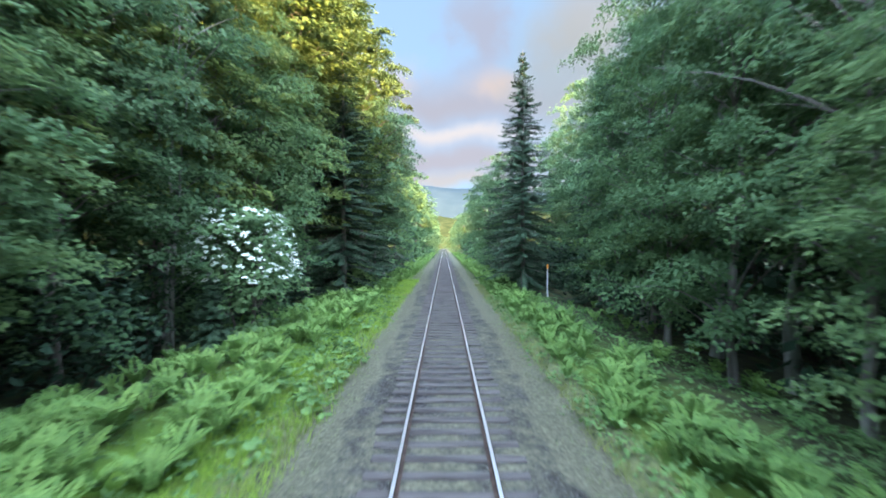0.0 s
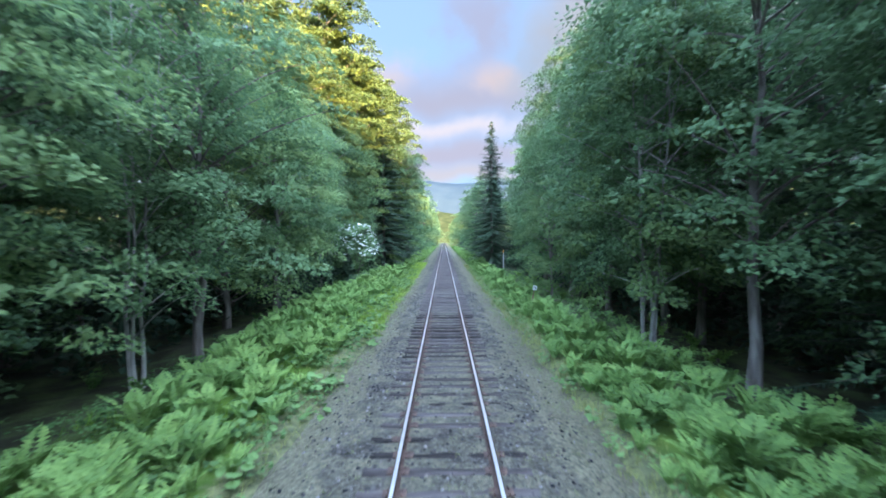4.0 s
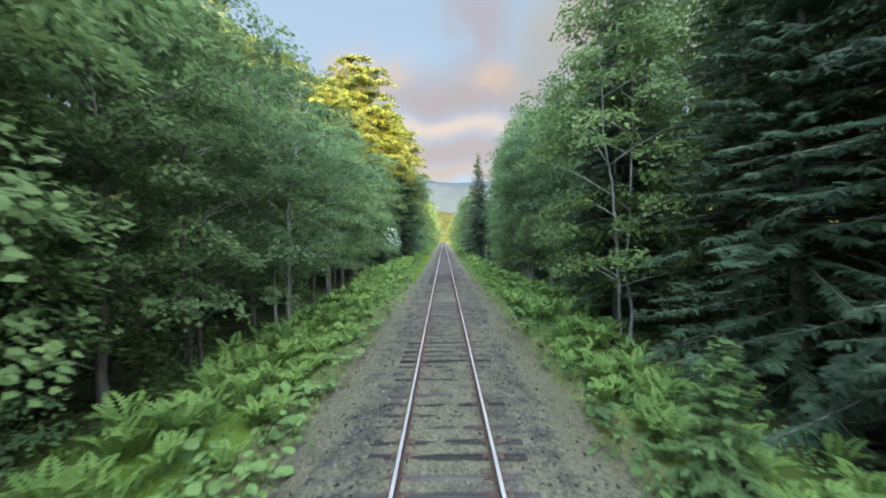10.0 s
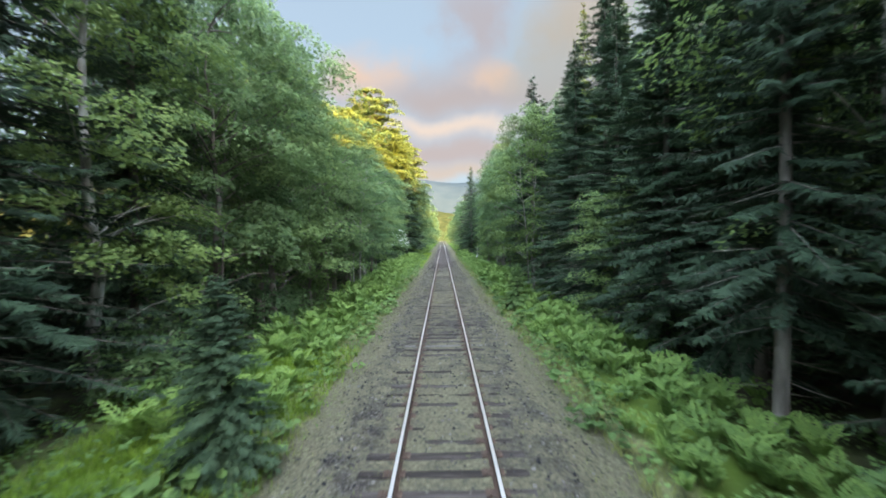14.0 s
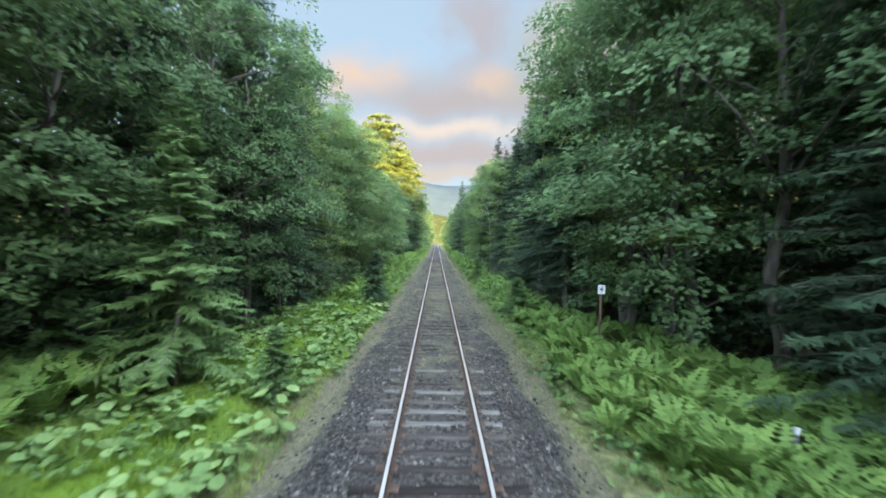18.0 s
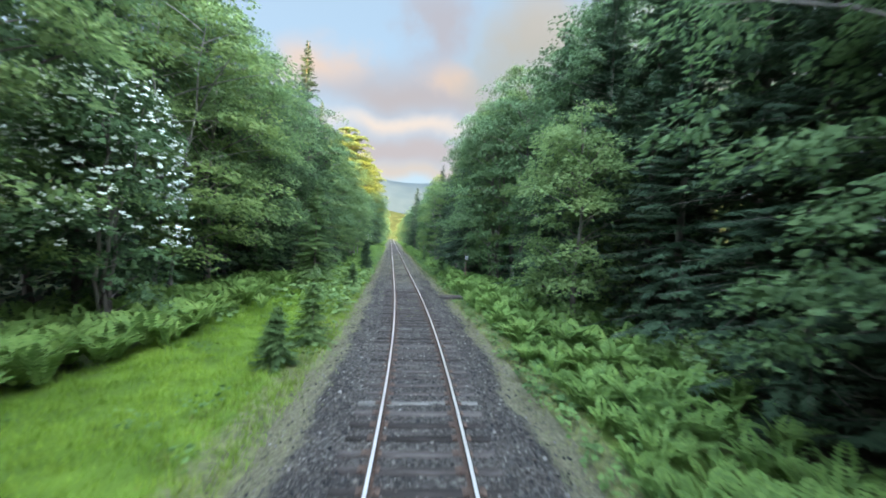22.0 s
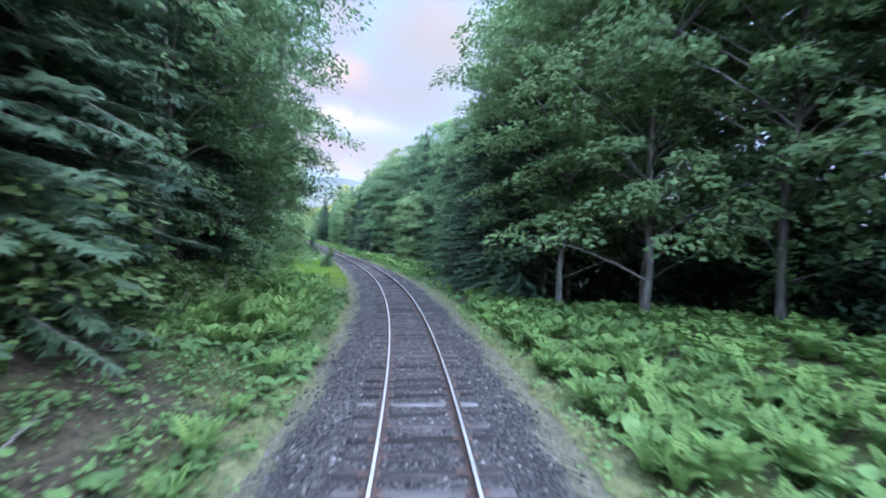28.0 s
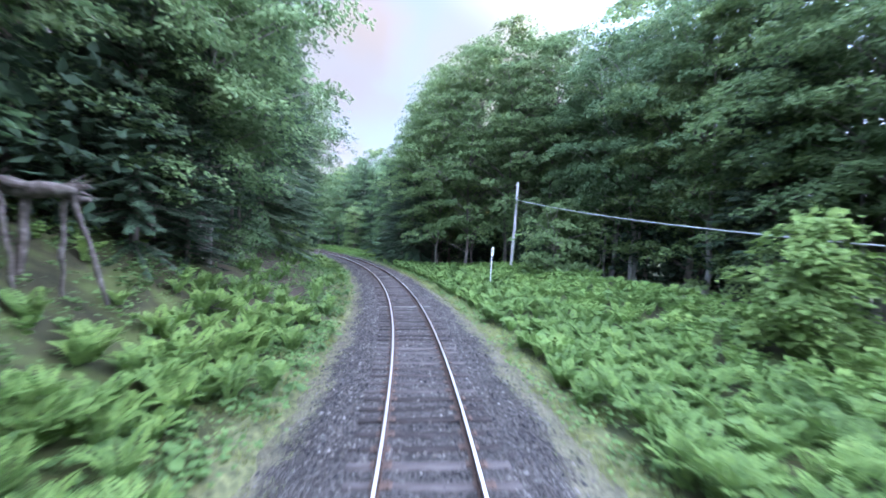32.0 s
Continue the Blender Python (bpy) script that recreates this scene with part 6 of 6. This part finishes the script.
def dead_branches():
    """Fallen limbs on the bank and at the forest edge."""
    rng = np.random.default_rng(12)
    places = [(138.0, -6.0, 1.2, 40), (141.5, -5.2, 1.0, 15), (147.0, -5.6, 1.3, 70), (134.0, -6.8, 1.6, 110), (12.5, 6.6, 1.8, 30), (44.0, -7.0, 2.4, 140), (30.0, 5.4, 1.2, 75), (150.5, -6.4, 1.4, 20), (136.5, -6.8, 1.5, 165), (132.0, -7.6, 2.2, 60), (139.0, -7.6, 2.4, 130), (129.5, -5.6, 1.3, 95), (143.0, -7.0, 1.9, 50), (126.5, -6.5, 1.6, 20), (134.5, -5.0, 0.9, 150)]
    for s, u, L, turn in places:
        ob = tagged(new("fallen_branch"), "bare grey fallen branch lying on the slope", "branch", "fallen branches")
        b = Build()
        k = np.linspace(0, 1, 7)
        p = np.stack([L * (k - 0.5), 0.10 * np.sin(k * 5 + s), 0.10 + 0.10 * np.sin(k * 3)], 1)
        b.tube(p, 0.035 - 0.026 * k, 6)
        part("limb", b.mesh("limb", [M_DEADWOOD], True), ob)
        for j in range(3):
            c = Build()
            q = p[2 + j]
            d = np.array([0.35, rng.uniform(-0.4, 0.4), rng.uniform(0.05, 0.3)])
            c.tube([q, q + d * 0.5, q + d], [0.014, 0.010, 0.004], 4)
            part("twig", c.mesh("twig", [M_DEADWOOD], True), ob)
        ob.matrix_basis = facing(s, u, float(ground_su(s, u)) + 0.02, 0, turn)


def blossom_shrub(seed, s, u, H, R, low=0.8, n=190):
    """Elder-like shrub with flat white flower heads."""
    rng = np.random.default_rng(seed)
    ob = broadleaf(seed, H, R, 0.6, pads=90, per=50, leaf=0.22, stems=3)
    ob.name = "flowering_shrub"
    tagged(ob, "green shrub covered with small white flower heads", "flowering shrub", "flowering shrubs")
    az, h = rng.random(n) * 6.28, rng.uniform(low, H * 0.95, n)
    r = R * np.sqrt(np.clip(1 - ((h - H * 0.45) / (H * 0.6)) ** 2, 0.05, 1)) * rng.uniform(0.9, 1.12, n)
    c0 = np.stack([r * np.cos(az), r * np.sin(az), h], 1)
    m_ = 7
    c = np.repeat(c0, m_, 0) + rng.normal(0, 0.06, (n * m_, 3)) * [1, 1, 0.4]
    up = unit(np.repeat(np.stack([np.cos(az), np.sin(az), 0.9 + 0 * az], 1), m_, 0) + rng.normal(0, 0.3, (n * m_, 3)))
    v, q = leaves(c, unit(np.cross(up, rng.normal(0, 1, (n * m_, 3)))), up, np.full(n * m_, 0.095), np.full(n * m_, 0.085), rng)
    part("blossom", np_mesh("blossom", v, q, None, [M_BLOSSOM]), ob, "small white flower heads")
    x, y = at_track(s, u)
    ob.matrix_basis = pose(float(x), float(y), float(ground_su(s, u)) - 0.03, 0, 0, seed * 40)


def dead_tree(seed, s, u, H, limbs, label):
    """A slim dead stem with bare pale limbs; limbs: height, length, heading in degrees from the track side."""
    rng = np.random.default_rng(seed)
    root = tagged(new("dead_tree"), label, "dead tree", "dead trees at the forest edge")
    k = np.linspace(0, 1, 9)
    stem = np.stack([0.18 * np.sin(3 * k + seed), 0.14 * np.sin(4 * k), k * (H + 0.3) - 0.3], 1)
    b = Build()
    b.tube(stem, 0.075 * (1 - 0.8 * k) + 0.008, 7)
    part("trunk", b.mesh("trunk", [M_DEADWOOD], True), root)
    for z, L, head in limbs:
        a = math.radians(head)
        w = np.linspace(0, 1, 8)
        p0 = np.array([np.interp(z, stem[:, 2], stem[:, j]) for j in range(3)])
        kink = np.cumsum(rng.normal(0, 0.06, (8, 3)), 0) * L * 0.4
        p = p0 + np.stack([np.cos(a) * w * L, np.sin(a) * w * L, 0.18 * L * np.sin(w * 2.6)], 1) + kink * w[:, None]
        c = Build()
        c.tube(p, 0.034 - 0.027 * w, 5)
        for j in (3, 5, 6):
            d = np.array([np.cos(a + rng.uniform(-1, 1)), np.sin(a + rng.uniform(-1, 1)), rng.uniform(-0.5, 0.6)]) * L * 0.28
            c.tube([p[j], p[j] + d * 0.5 + [0, 0, 0.04], p[j] + d], [0.014, 0.010, 0.004], 4)
        part("limb", c.mesh("limb", [M_DEADWOOD], True), root, "bare crooked limb")
    root.matrix_basis = facing(s, u, float(ground_su(s, u)), 0, 0)


numbered_sign()
leaning_sign()
tall_post_sign()
utility_pole()
tip_post()
short_post()
old_ties()
root_stump()
dead_branches()
dead_tree(1, 63.2, 7.9, 10.5, ((6.6, 3.0, 185), (8.4, 2.4, 160), (9.4, 1.8, 215), (4.8, 2.0, 150)), "slim dead tree with pale bare limbs under the crowns")
dead_tree(2, 103.6, 6.6, 10.0, ((6.4, 2.4, 170), (8.2, 1.6, 205), (4.2, 2.2, 190)), "dead stem with crooked bare limbs among dark spruces")
dead_tree(3, 30.4, -7.6, 5.2, ((3.6, 2.3, 20), (2.6, 1.8, -15), (4.4, 1.6, 45)), "short dead tree with bare twigs beside the ferns")
dead_tree(4, 44.2, -8.0, 4.4, ((2.4, 2.4, 10), (1.7, 1.9, -20), (3.4, 1.8, 35)), "low dead tree with bare tangled branches")
blossom_shrub(501, -17.8, -8.6, 6.2, 2.2, 2.9, 330)
blossom_shrub(502, 82.5, -11.2, 9.6, 2.5, 3.2, 560)
# round bush on the mound and a sapling by the last view
BUSH = Kind(lambda: broadleaf(360, 5.0, 2.5, 0.4, pads=110, per=46, leaf=0.27, stems=3, foliage=M_LIGHT), 5.0, "large round leafy bush beside the pole", "bush", "leafy_bush")
BUSH.stand(132.3, 13.6, 6.0, 30, 1.0, label="large round leafy bush beside the pole")
SAPLING = Kind(lambda: broadleaf(365, 4.0, 1.5, 0.3, pads=64, per=46, leaf=0.24, stems=2, foliage=M_FRESH), 4.0, "bright green sapling standing in the ferns", "sapling", "maple_sapling")
SAPLING.stand(152.5, 10.9, 4.0, 60)
